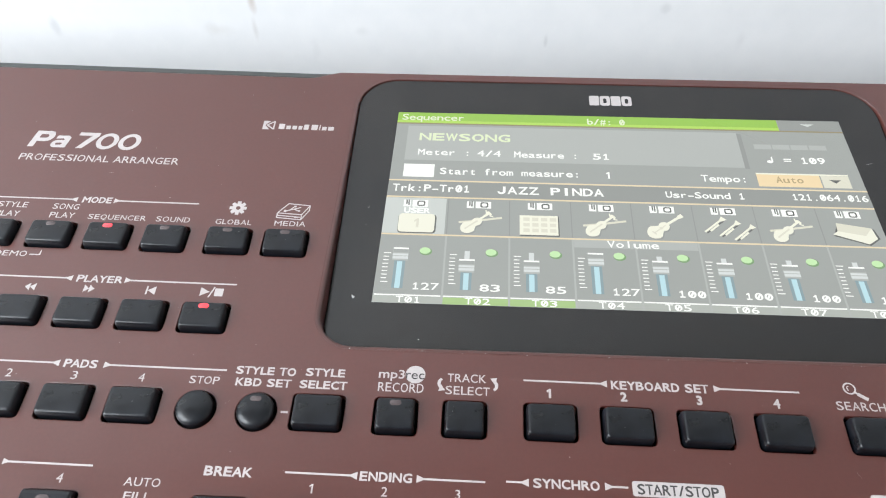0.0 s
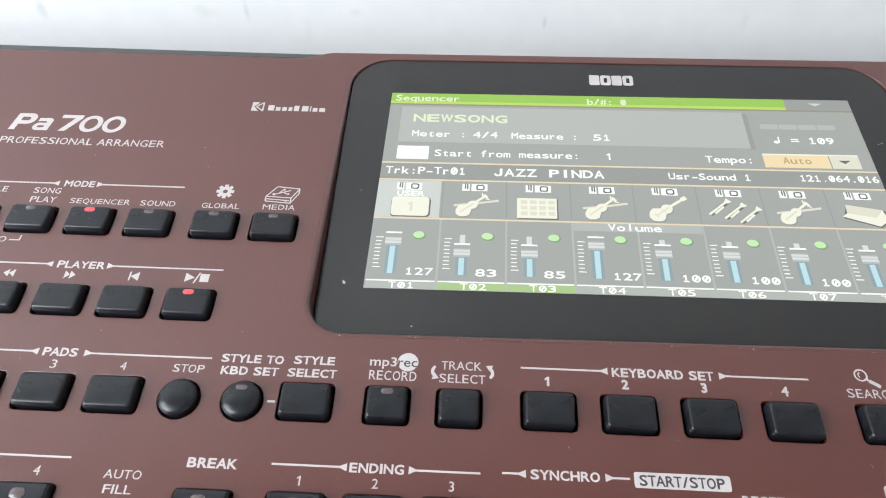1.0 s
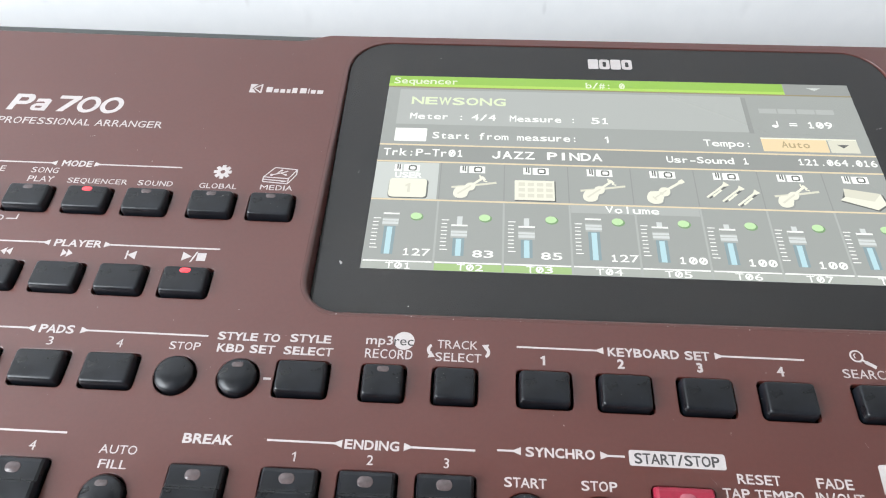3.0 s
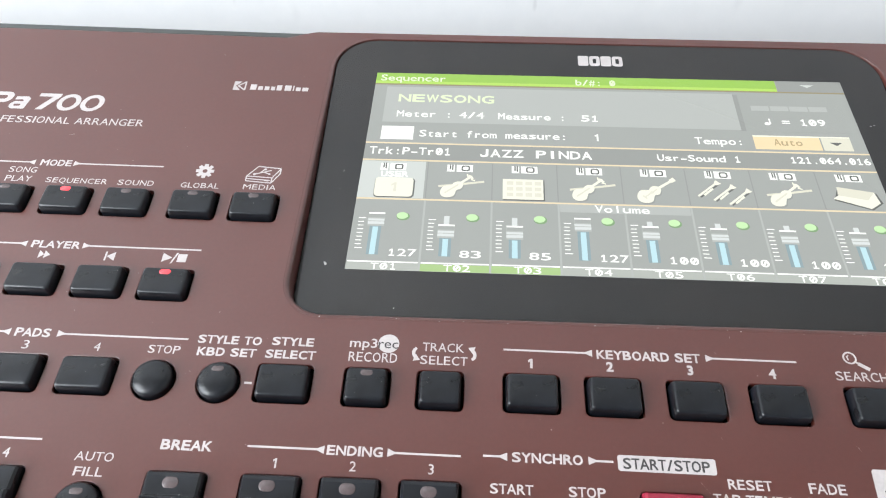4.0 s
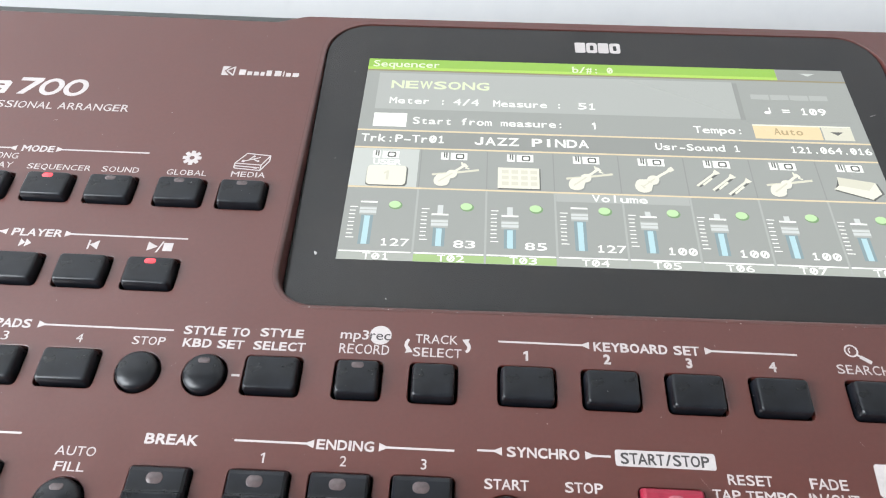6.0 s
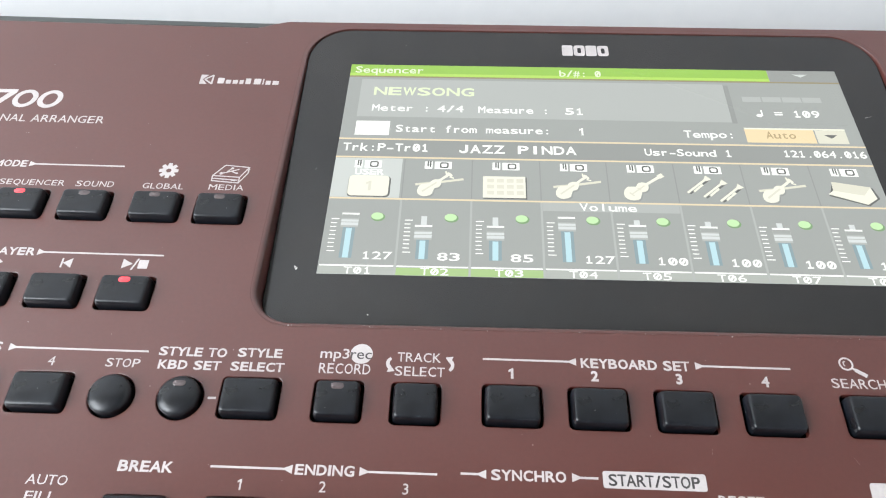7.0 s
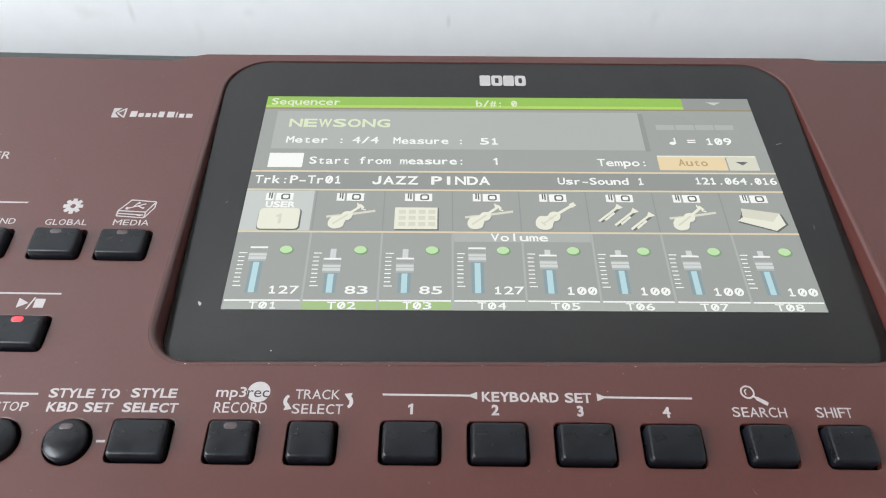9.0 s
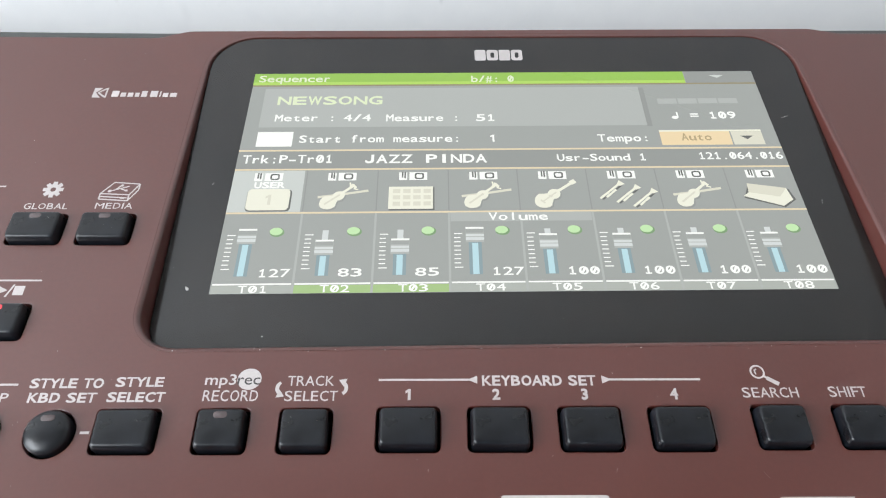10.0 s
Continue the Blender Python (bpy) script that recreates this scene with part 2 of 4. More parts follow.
NARROW = {"I": 0.26, "J": 0.8, "i": 0.36, "l": 0.18, "t": 0.7, "f": 0.7, "r": 0.75, "1": 0.62, ":": 0.22, ".": 0.22, "-": 0.8}


# letter widths of the panel's grotesque lettering, as parts of the capital height
WIDTHS = dict(zip("ABCDEFGHIJKLMNOPQRSTUVWXYZ", (0.74, 0.64, 0.66, 0.66, 0.56, 0.54, 0.68, 0.66, 0.15, 0.5, 0.68, 0.52, 0.82, 0.68, 0.71, 0.62, 0.72, 0.65, 0.63, 0.62, 0.66, 0.72, 1.0, 0.68, 0.70, 0.58)))
WIDTHS.update({"/": 0.46, " ": 0.26})


def text_mesh(body, x0, x1, base, cap, z, material, bold=0.0, mono=False):
    """Letters in millimetres: from x0 to x1 (None: natural width about x0), standing on base, capitals cap high.
    mono: every character in a cell of its own, as on a small screen."""
    verts, faces = [], []

    def put(pts, fs, f):
        n = len(verts)
        verts.extend(f(x, y) for x, y in pts)
        faces.extend(tuple(n + k for k in face) for face in fs)

    if mono:
        cell = (x1 - x0) / (len(body) - 0.16)
        for k, ch in enumerate(body):
            if ch != " ":
                pts, fs, w = glyph(ch, True)
                want = cell * 0.84 * NARROW.get(ch, 1.0)
                left = x0 + k * cell + (cell * 0.84 - want) / 2
                put(pts, fs, lambda x, y: (left + x / w * want, base + y * cap))
    elif x1 is not None and all(ch in WIDTHS for ch in body):
        gaps = [0.155 - 0.055 * (a in "TYVALFRPK") - 0.055 * (b in "TYVA") for a, b in zip(body, body[1:])] + [0]
        unit = (x1 - x0) / (sum(WIDTHS[ch] for ch in body) + sum(gaps))
        left = x0
        for ch, gap in zip(body, gaps):
            if ch != " ":
                pts, fs, w = glyph(ch, False)
                put(pts, fs, lambda x, y: (left + x / w * WIDTHS[ch] * unit, base + y * cap))
            left += (WIDTHS[ch] + gap) * unit
    elif body == "1" or "1" not in body:
        if body == "1":
            pts, fs, w = glyph("1", False)
        else:
            pts, fs = raw_text(body)
            lo = min(x for x, _ in pts)
            pts = [((x - lo) / CAP, y / CAP) for x, y in pts]
            w = max(x for x, _ in pts)
        if x1 is None:
            x0, x1 = x0 - w * cap / 2, x0 + w * cap / 2
        put(pts, fs, lambda x, y: (x0 + x / w * (x1 - x0), base + y * cap))
    if bold:
        verts = embolden(verts, faces, bold * cap)
    me = bpy.data.meshes.new("lettering")
    me.from_pydata([(x * MM, y * MM, z * MM) for x, y in verts], [], faces)
    me.materials.append(material)
    return me


# ---------------------------------------------------------------- the room
RX0, RX1, RY0, RZ = -0.95, 1.25, -2.3, 2.6
setting("floor", [(RX0, RY0, -0.1, RX1, WALL_Y, 0)], FLOOR, "pale plain room floor", "floor")
setting("ceiling", [(RX0, RY0, RZ, RX1, WALL_Y, RZ + 0.12)], CEILING, "unseen room ceiling, browned to dim the panel's reflections", "ceiling")
setting("wall_north", [(RX0 - 0.2, WALL_Y, -0.1, RX1 + 0.2, WALL_Y + 0.15, RZ + 0.12)], STAINED, "white painted wall with faint stains and a drip", "wall")
# south and east walls are unseen, set close to bounce fill onto the panel
setting("wall_south", [(RX0 - 0.2, RY0 - 0.15, -0.1, RX1 + 0.2, RY0, RZ + 0.12)], CREAM_WALL, "unseen white wall added for bounce light", "wall")
setting("wall_east", [(RX1, RY0, -0.1, RX1 + 0.15, WALL_Y, RZ + 0.12)], CREAM_WALL, "unseen white wall added for bounce light", "wall")
WY0, WY1, WZ0, WZ1 = -1.02, -0.06, 1.00, 1.98
setting("wall_west", [(RX0 - 0.2, RY0, -0.1, RX0, WY0, RZ + 0.12), (RX0 - 0.2, WY1, -0.1, RX0, WALL_Y, RZ + 0.12),
                      (RX0 - 0.2, WY0, -0.1, RX0, WY1, WZ0), (RX0 - 0.2, WY0, WZ1, RX0, WY1, RZ + 0.12)], CREAM_WALL, "white room wall with a window opening", "wall")

# table under the instrument
TABLE_Z = 0.745
table = tagged(new("table"), "plain pale table carrying the keyboard against the wall", "table")
bm = bmesh.new()
loft(bm, [[(x, y - 0.02, z) for x, y in rounded(1.3, 0.40, 0.01, 5, 0.15)] for z in (TABLE_Z - 0.025, TABLE_Z)], True, True)
part("tabletop", bm, TABLE, table)
for x in (-0.45, 0.75):
    for y in (-0.19, 0.15):
        bm = bmesh.new()
        loft(bm, [[(x + a, y + b, z) for a, b in rounded(0.04, 0.04, 0.006)] for z in (0.0, TABLE_Z - 0.0255)], True, True)
        part("leg", bm, TABLE, table)

# ---------------------------------------------------------------- the keyboard: case and panel
keyboard = tagged(new("arranger_keyboard"), "maroon electronic arranger keyboard with black buttons and lit display", "keyboard")
keyboard.matrix_basis = T
INV = T.inverted()
KX0, KX1 = -0.36, 0.40           # ends of the built stretch of the case
YF, YB = -0.085, 0.1195          # front and back edges of the panel
THICK = 0.0022

# hole sizes: (name, x, y, width, height, radius), millimetres
BUTTONS = []
ROW1, ROW2, ROW3 = 43.0, 15.2, -12.0
for x in (-167.3, -149.0, -130.7, -112.4, -92.3, -74.2):
    BUTTONS.append(("mode", x + 0.3, ROW1 + 0.2, 14.4, 10.2))
for x in (-166.4, -148.0, -129.7, -111.3, -93.0):
    BUTTONS.append(("player", x + 0.3, ROW2 + 0.2, 14.4, 10.2))
for x in (-142.7, -124.1, -105.5):
    BUTTONS.append(("pad", x + 0.3, ROW3 - 0.2, 14.4, 10.4))
BUTTONS.append(("tall", -55.1, ROW3, 14.3, 10.5))
for x in (-34.2, -15.8):
    BUTTONS.append(("tall", x, ROW3, 11.9, 10.5))
for x in (7.0, 27.3, 47.6, 67.9):
    BUTTONS.append(("set", x, ROW3 + 0.3, 14.3, 10.5))
for x in (90.3, 108.7):
    BUTTONS.append(("set", x, ROW3 + 0.6, 12.2, 10.5))
STEPPED = [(-118.5, -43.0), (-75.6, -42.6), (-53.5, -42.3), (-35.2, -42.1), (-16.8, -41.9)]
ROUND = [(-87.9, -12.6, 5.3), (-71.5, -12.5, 5.3), (-96.5, -44.0, 5.4), (1.9, -43.2, 5.3), (19.1, -43.2, 5.3)]
RED = (38.5, -42.0)

# the display lies in a tray: its glass is sunk at the foot and rises almost to the panel at the back
SINK, RISE = -3.70, 0.0590           # depth at y 63, and rise for each millimetre of y
DISP = pose(0, 0, (SINK - 63 * RISE) * MM, math.degrees(math.atan(RISE)))
DISP_INV = DISP.inverted()


def glass_z(y):
    return SINK + RISE * (y - 63)


def settle(x, y):
    """From the screen page's own millimetres to the plan of the panel."""
    u, v = x - 35, y - 63
    right = max(u, 0.0) * v
    return 36.05 + 1.02191 * u - 0.0119 * v - 0.000434 * u * v - 0.00016 * right, 66.05 + 0.01205 * u + 0.98600 * v + 0.0001 * right


def on_glass(x, y, z=0.0):
    """Plan millimetres to the display's own frame."""
    return DISP_INV @ Vector((x * MM, y * MM, (glass_z(y) + z) * MM))


def tray(d=0.0):
    """Outline of the display's opening in the plan, d millimetres wider all round."""
    pts = rounded(188.0 + 2 * d, 112.6 + 2 * d, (10.5 + d, 10.5 + d, 14.0 + d, 14.0 + d), 9, 35.3, 65.6)
    out = []
    for x, y in pts:
        e = (x - 35.3) / 94.0
        spread = (2.4 if e > 0 else 0.35) * (65.6 - y) / 56.3
        out.append((x + spread * e + 1.8 * max(e, 0), y + 0.0125 * (x - 35) + 0.45))
    return out


# panel sheet with openings
out = [(KX0, YF), (KX1, YF), (KX1, YB + 0.0075)]
for i in range(9):
    q = i / 8
    out.append((0.1492 - 0.0120 * q, YB + 0.0054 + 0.0024 * (3 * q * q - 2 * q ** 3)))
for i in range(9):
    q = i / 8
    out.append((-0.0660 - 0.0130 * q, YB + 0.0013 + 0.0036 * (1 - (3 * q * q - 2 * q ** 3))))
out.append((KX0, YB + 0.0035))
bm = bmesh.new()
loft(bm, [[(x, y, -THICK) for x, y in out], [(x, y, 0) for x, y in out]], True, True)
panel = part("top_panel", bm, MAROON, keyboard, "satin maroon painted control panel with white lettering")

cut = bmesh.new()


def punch(pts, m=Matrix()):
    loft(cut, [[m @ Vector((x * MM, y * MM, z)) for x, y in pts] for z in (-0.006, 0.004)], True, True)


for _, x, y, w, h in BUTTONS:
    punch(rounded(w, h, 1.3, 4, x, y))
for x, y in STEPPED:
    punch(rounded(14.4, 15.0, 1.3, 4, x, y))
for x, y, r in ROUND:
    punch(circle(r + 0.25, 28, x, y))
punch(rounded(14.8, 15.0, 1.3, 4, *RED))
punch(tray(1.35))
cutter = new("cutter", mesh_of(cut, "cutter", MAROON))
mod = panel.modifiers.new("openings", "BOOLEAN")
mod.object, mod.operation, mod.solver = cutter, "DIFFERENCE", "EXACT"
bev = panel.modifiers.new("edge", "BEVEL")
bev.width, bev.segments, bev.limit_method, bev.angle_limit = 0.00022, 2, "ANGLE", radians(50)
cutter.parent = keyboard
bpy.context.view_layer.update()
done = bpy.data.meshes.new_from_object(panel.evaluated_get(bpy.context.evaluated_depsgraph_get()))
panel.modifiers.clear()
panel.data = done
bpy.data.objects.remove(cutter)

# case below: a prism whose foot lies level on the table
prof = [INV @ Vector((0, y, z)) for y, z in ((-0.094, TABLE_Z), (0.112, TABLE_Z))]
side = [(prof[0].y, prof[0].z), (prof[1].y, prof[1].z), (0.1215, -0.020), (0.1232, -0.006), (0.1234, -0.0016), (0.1229, -0.0009), (0.1222, -0.0006), (0.1205, -0.0006), (0.1192, -0.0026), (YB - 0.004, -0.0125), (YF + 0.004, -0.0125), (YF - 0.002, -0.004), (YF - 0.006, -0.010)]
bm = bmesh.new()
loft(bm, [[(x, y + (d if y > 0.1185 else 0), z) for y, z in side] for x, d in ((KX0, 0.0035), (-0.076, 0.0013), (0.16, 0.0047), (KX1, 0.0075))], True, True)
part("rear_case", bm, CASE, keyboard, "dark grey moulded plastic case")
bm = bmesh.new()
box(bm, KX0 + 0.004, YF + 0.006, -0.0123, KX1 - 0.004, YB - 0.006, -0.0112)
part("inner_board", bm, WELL, keyboard)

# ---------------------------------------------------------------- buttons


def cap_mesh(name, w, h, tall, material, r=1.0, dome=0.12):
    """A moulded key cap with a soft, pillowed rim and a slightly domed top; z 0 is the panel."""
    bm = bmesh.new()
    steps = [(0.0, -6.0), (0.0, tall * 0.25), (0.22, tall - 0.85), (0.30, tall - 0.55), (0.42, tall - 0.30), (0.60, tall - 0.13), (0.85, tall - 0.04), (1.25, tall), (2.2, tall + 0.04), (3.6, tall + dome)]
    loft(bm, [[(x * MM, y * MM, z * MM) for x, y in rounded(w - 2 * i, h - 2 * i, max(r - 0.12 * i, 0.45), 4)] for i, z in steps])
    return mesh_of(bm, name, material, True)


def dome_mesh(r, tall, material):
    bm = bmesh.new()
    steps = [(1.0, -6.0), (1.0, 0.30 * tall), (0.985, 0.48 * tall), (0.94, 0.63 * tall), (0.86, 0.75 * tall), (0.74, 0.85 * tall), (0.56, 0.93 * tall), (0.34, 0.98 * tall), (0.12, 1.0 * tall)]
    loft(bm, [[(x * MM, y * MM, z * MM) for x, y in circle(r * k, 32)] for k, z in steps])
    return mesh_of(bm, "round_button", material, True)


def stepped_mesh(w, h, material):
    """A long cap whose rear third lies lower than the front, with a crease between."""
    bm = bmesh.new()
    a, b = w / 2, h / 2
    prof = [(-b, -6), (-b, 2.2), (-b + 0.4, 2.8), (-b + 1.2, 3.0), (b - 6.3, 3.0), (b - 5.9, 2.85), (b - 5.6, 2.35), (b - 5.2, 2.25), (b - 1.2, 2.2), (b - 0.4, 1.95), (b, 1.4), (b, -6)]
    rows = []
    for y, z in prof:
        rows.append([(-a * MM, y * MM, min(z, 0.6) * MM), (-(a - 0.25) * MM, y * MM, (z - 0.55 if z > 0.8 else z) * MM), (-(a - 0.75) * MM, y * MM, z * MM),
                     ((a - 0.75) * MM, y * MM, z * MM), ((a - 0.25) * MM, y * MM, (z - 0.55 if z > 0.8 else z) * MM), (a * MM, y * MM, min(z, 0.6) * MM)])
    vs = [[bm.verts.new(p) for p in r] for r in rows]
    for p, q in zip(vs, vs[1:]):
        for i in range(5):
            bm.faces.new((p[i], p[i + 1], q[i + 1], q[i]))
    for i, k in ((0, 0), (5, -1)):
        bm.faces.new([r[i] for r in vs])
    bm.faces.new([*vs[0], *vs[-1][::-1]])
    return mesh_of(bm, "stepped_button", material)


def window_mesh(w, h, name="led_window"):
    bm = bmesh.new()
    loft(bm, [[(x * MM, y * MM, z * MM) for x, y in rounded(w - 2 * i, h - 2 * i, min(h / 2 - i - 0.02, 1.28), 4)] for i, z in ((0, -0.4), (0, 0.05), (0.12, 0.12))])
    return mesh_of(bm, name, LED_OFF, True)


def lit_copy(me, material):
    c = me.copy()
    c.materials.clear()
    c.materials.append(material)
    return c


CAPS = {}
LED = window_mesh(3.1, 1.65)
LED_LIT = lit_copy(LED, LED_RED)
LED_BIG = window_mesh(3.8, 2.6)
for kind, x, y, w, h in BUTTONS:
    key = (round(w, 1), round(h, 1))
    if key not in CAPS:
        CAPS[key] = cap_mesh("push_button", w - 1.4, h - 1.4, 2.5, RUBBER)
    lit = (kind == "mode" and abs(x + 130.7) < 1) or (kind == "player" and abs(x + 93.0) < 1)
    b = part("push_button", CAPS[key], None, keyboard, "black rubber push button with a lit red lamp" if lit else "", pose(x * MM, y * MM, random.uniform(-0.1, 0.1) * MM, random.uniform(-0.5, 0.5), random.uniform(-0.5, 0.5), random.uniform(-0.4, 0.4)))
    if kind == "mode" or lit or abs(x + 34.2) < 1:
        part("led_window", LED_LIT if lit else LED, None, b, "glowing red lamp" if lit else "smoked lamp window", pose(0, (h / 2 - 2.45) * MM, 2.47 * MM, -2))
STEP_CAP = stepped_mesh(13.4, 14.0, RUBBER)
for x, y in STEPPED:
    b = part("push_button", STEP_CAP, None, keyboard, "long black stepped push button", pose(x * MM, y * MM, 0))
    part("led_window", LED_BIG, None, b, "smoked lamp window", pose(-0.2 * MM, 4.3 * MM, 2.25 * MM))
RED_CAP = stepped_mesh(13.8, 14.0, RED_RUBBER)
b = part("push_button", RED_CAP, None, keyboard, "crimson start and stop push button", pose(RED[0] * MM, RED[1] * MM, 0))
part("led_window", lit_copy(LED_BIG, LED_PINK), None, b, "pale pink lamp window", pose(0.2 * MM, 4.1 * MM, 2.25 * MM))
for i, (x, y, r) in enumerate(ROUND):
    b = part("round_button", dome_mesh(r - 0.3, 2.7, RUBBER), None, keyboard, "round domed black rubber button", pose(x * MM, y * MM, 0))
    if i in (1, 2):
        part("led_window", LED, None, b, "smoked lamp window", pose(0, 2.7 * MM, 2.47 * MM, -15))

# ---------------------------------------------------------------- display
GZ = 0.0                          # level of the glass in the display's own frame
bm = bmesh.new()
rings = [[DISP_INV @ Vector((x * MM, y * MM, z * MM)) for x, y in tray(d)] for d, z in ((1.42, 0.003), (1.36, 0.005))]
# a rounded lip, then a nearly upright wall down past the glass
for step in range(10):
    ring = []
    for (x0, y0), (x1, y1) in zip(tray(0.0), tray(1.0)):
        deep = max(0.25, -glass_z(y0))
        r = min(1.3, 0.45 * deep)
        if step < 8:
            a = radians(11.4 * step)
            k, z = r * (1 - math.sin(a)), 0.005 - r * (1 - math.cos(a))
        else:
            k, z = (-0.08, -deep) if step == 8 else (-0.12, -deep - 0.6)
        ring.append(DISP_INV @ Vector(((x0 + (x1 - x0) * k) * MM, (y0 + (y1 - y0) * k) * MM, z * MM)))
    rings.append(ring)
loft(bm, rings, False)
display = part("display", bm, TRAY, keyboard, "touch display in a black glass bezel showing a sequencer page", DISP, True)
bm = bmesh.new()
loft(bm, [[on_glass(x, y, z) for x, y in tray(d)] for d, z in ((-0.26, -2.0), (-0.26, -0.22), (-0.31, -0.08), (-0.46, 0.0))])
part("glass", bm, GLASS, display, "dark glossy glass bezel")

LAYER = 0.05


def patch(name, pts, material, layer, label=""):
    bm = bmesh.new()
    flat(bm, [(x * MM, y * MM) for x, y in pts], GZ + layer * LAYER * MM)
    return part(name, bm, material, display, label)


def words(body, x0, x1, base, cap, material, bold=0.03, layer=4):
    return part("screen_text", text_mesh(body, x0, x1, base, cap, GZ / MM + layer * LAYER, material, bold, x1 is not None), None, display)


SX0, SX1, SY0, SY1 = -43.8, 113.8, 24.0, 103.5
patch("screen", rect(SX0, SY0, SX1, SY1), S_BACK, 1, "lit grey screen page")
patch("title_bar", rect(SX0, 98.5, 91.6, SY1), S_GREEN, 2, "lime green title bar")
patch("title_glow", rect(SX0, 98.5, 91.6, 99.7), S_LIME, 3)
patch("title_end", rect(91.8, 98.5, SX1, SY1), S_DARK, 2)
patch("menu_mark", [(99.5, 101.8), (104.5, 101.8), (102.0, 100.5)], S_SEL, 3)
patch("rule", rect(SX0, 97.9, SX1, 98.5), S_OLIVE, 2)
patch("song_panel", rect(-39.6, 81.0, 76.0, 97.0), S_LIGHT, 2)
patch("tempo_panel", rect(77.6, 80.6, SX1 - 2.5, 96.6), S_BACK, 2)
patch("panel_edge", rect(76.0, 80.6, 77.6, 96.6), S_DARK, 2)
words("Sequencer", -42.1, -20.0, 99.8, 2.7, S_YELLOW)
words("b/#: 0", 24.0, 37.3, 99.5, 2.6, S_YELLOW)
words("NEWSONG", -35.1, -3.6, 90.2, 3.2, S_YELLOW, 0.05)
words("Meter :", -35.1, -17.0, 83.4, 2.6, S_WHITE)
words("4/4", -14.7, -6.7, 83.3, 2.6, S_WHITE)
words("Measure :", -2.0, 19.9, 83.2, 2.6, S_WHITE)
words("51", 24.9, 30.7, 83.1, 2.6, S_WHITE)
patch("check_box", rect(-39.4, 73.5, -29.0, 79.2), S_WHITE, 2)
words("Start from measure:", -27.0, 20.0, 74.9, 2.7, S_WHITE)
words("1", 29.3, None, 74.8, 2.7, S_WHITE)
words("Tempo:", 60.4, 75.7, 74.6, 2.7, S_WHITE)
for i in range(4):
    patch("beat_mark", rect(81.0 + 6.3 * i, 89.6, 86.9 + 6.3 * i, 91.8), S_LIGHT, 3)
words("= 109", 89.8, 103.6, 83.4, 2.7, S_WHITE)
patch("note_stem", rect(85.6, 83.8, 86.1, 86.2), S_WHITE, 4)
patch("note_head", circle(1.0, 14, 84.9, 83.9, 0.65), S_WHITE, 5)
patch("tempo_box", rect(79.0, 73.1, 99.9, 78.9), S_AMBER, 2, "amber tempo field")
patch("tempo_edge", rect(79.0, 78.3, 109.5, 78.9), S_CREAM, 3)
patch("drop_box", rect(100.3, 73.1, 109.5, 78.3), S_CREAM2, 2)
patch("drop_mark", [(102.7, 76.5), (106.7, 76.5), (104.7, 75.1)], S_INK, 3)
words("Auto", 85.2, 94.0, 74.8, 2.6, S_BROWN)
for y in (71.9, 64.8, 49.5):
    patch("rule", rect(SX0, y - 0.3, SX1, y + 0.3), S_GOLD, 3)
patch("track_strip", rect(SX0, 65.1, SX1, 71.6), S_DARK, 2)
words("Trk:P-Tr01", -42.1, -16.6, 67.2, 2.9, S_WHITE)
words("JAZZ PINDA", -7.7, 27.2, 67.0, 3.0, S_WHITE, 0.045)
words("Usr-Sound 1", 47.6, 73.3, 67.3, 2.5, S_WHITE)
words("121.064.016", 88.6, 113.0, 67.6, 2.5, S_WHITE)

COLS = [SX0, -23.3, -3.5, 16.2, 35.6, 55.1, 74.7, 94.5, SX1]
VALUES = [127, 83, 85, 127, 100, 100, 100, 100]
patch("selected_cell", rect(SX0, 49.9, -24.0, 64.4), S_SEL, 2)
patch("volume_band", rect(16.6, 46.2, 54.7, 49.2), S_LIGHT, 3)
words("Volume", 26.9, 42.7, 46.5, 2.5, S_WHITE)


def blob(name, path, material, layer):
    patch(name, path, material, layer)


def strokes(name, lines, half, material, layer):
    """A figure made of straight bars of a half width."""
    bm = bmesh.new()
    for (ax, ay), (bx, by) in lines:
        d = Vector((bx - ax, by - ay)).normalized() * half
        flat(bm, [(p[0] * MM, p[1] * MM) for p in ((ax - d.y, ay + d.x), (ax + d.y, ay - d.x), (bx + d.y, by - d.x), (bx - d.y, by + d.x))], GZ + layer * LAYER * MM)
    part(name, bm, material, display)


def lobed(cx, cy, length, width, angle, waist=0.55):
    """Outline of a bowed body: two bouts and a waist."""
    pts = []
    ca, sa = math.cos(radians(angle)), math.sin(radians(angle))
    for i in range(28):
        a = 2 * math.pi * i / 28
        u = math.cos(a)
        w = math.sin(a) * (1 - (1 - waist) * math.exp(-((u - 0.15) / 0.28) ** 2)) * (1.0 if u < 0.15 else 0.78)
        px, py = u * length / 2, w * width / 2
        pts.append((cx + px * ca - py * sa, cy + px * sa + py * ca))
    return pts


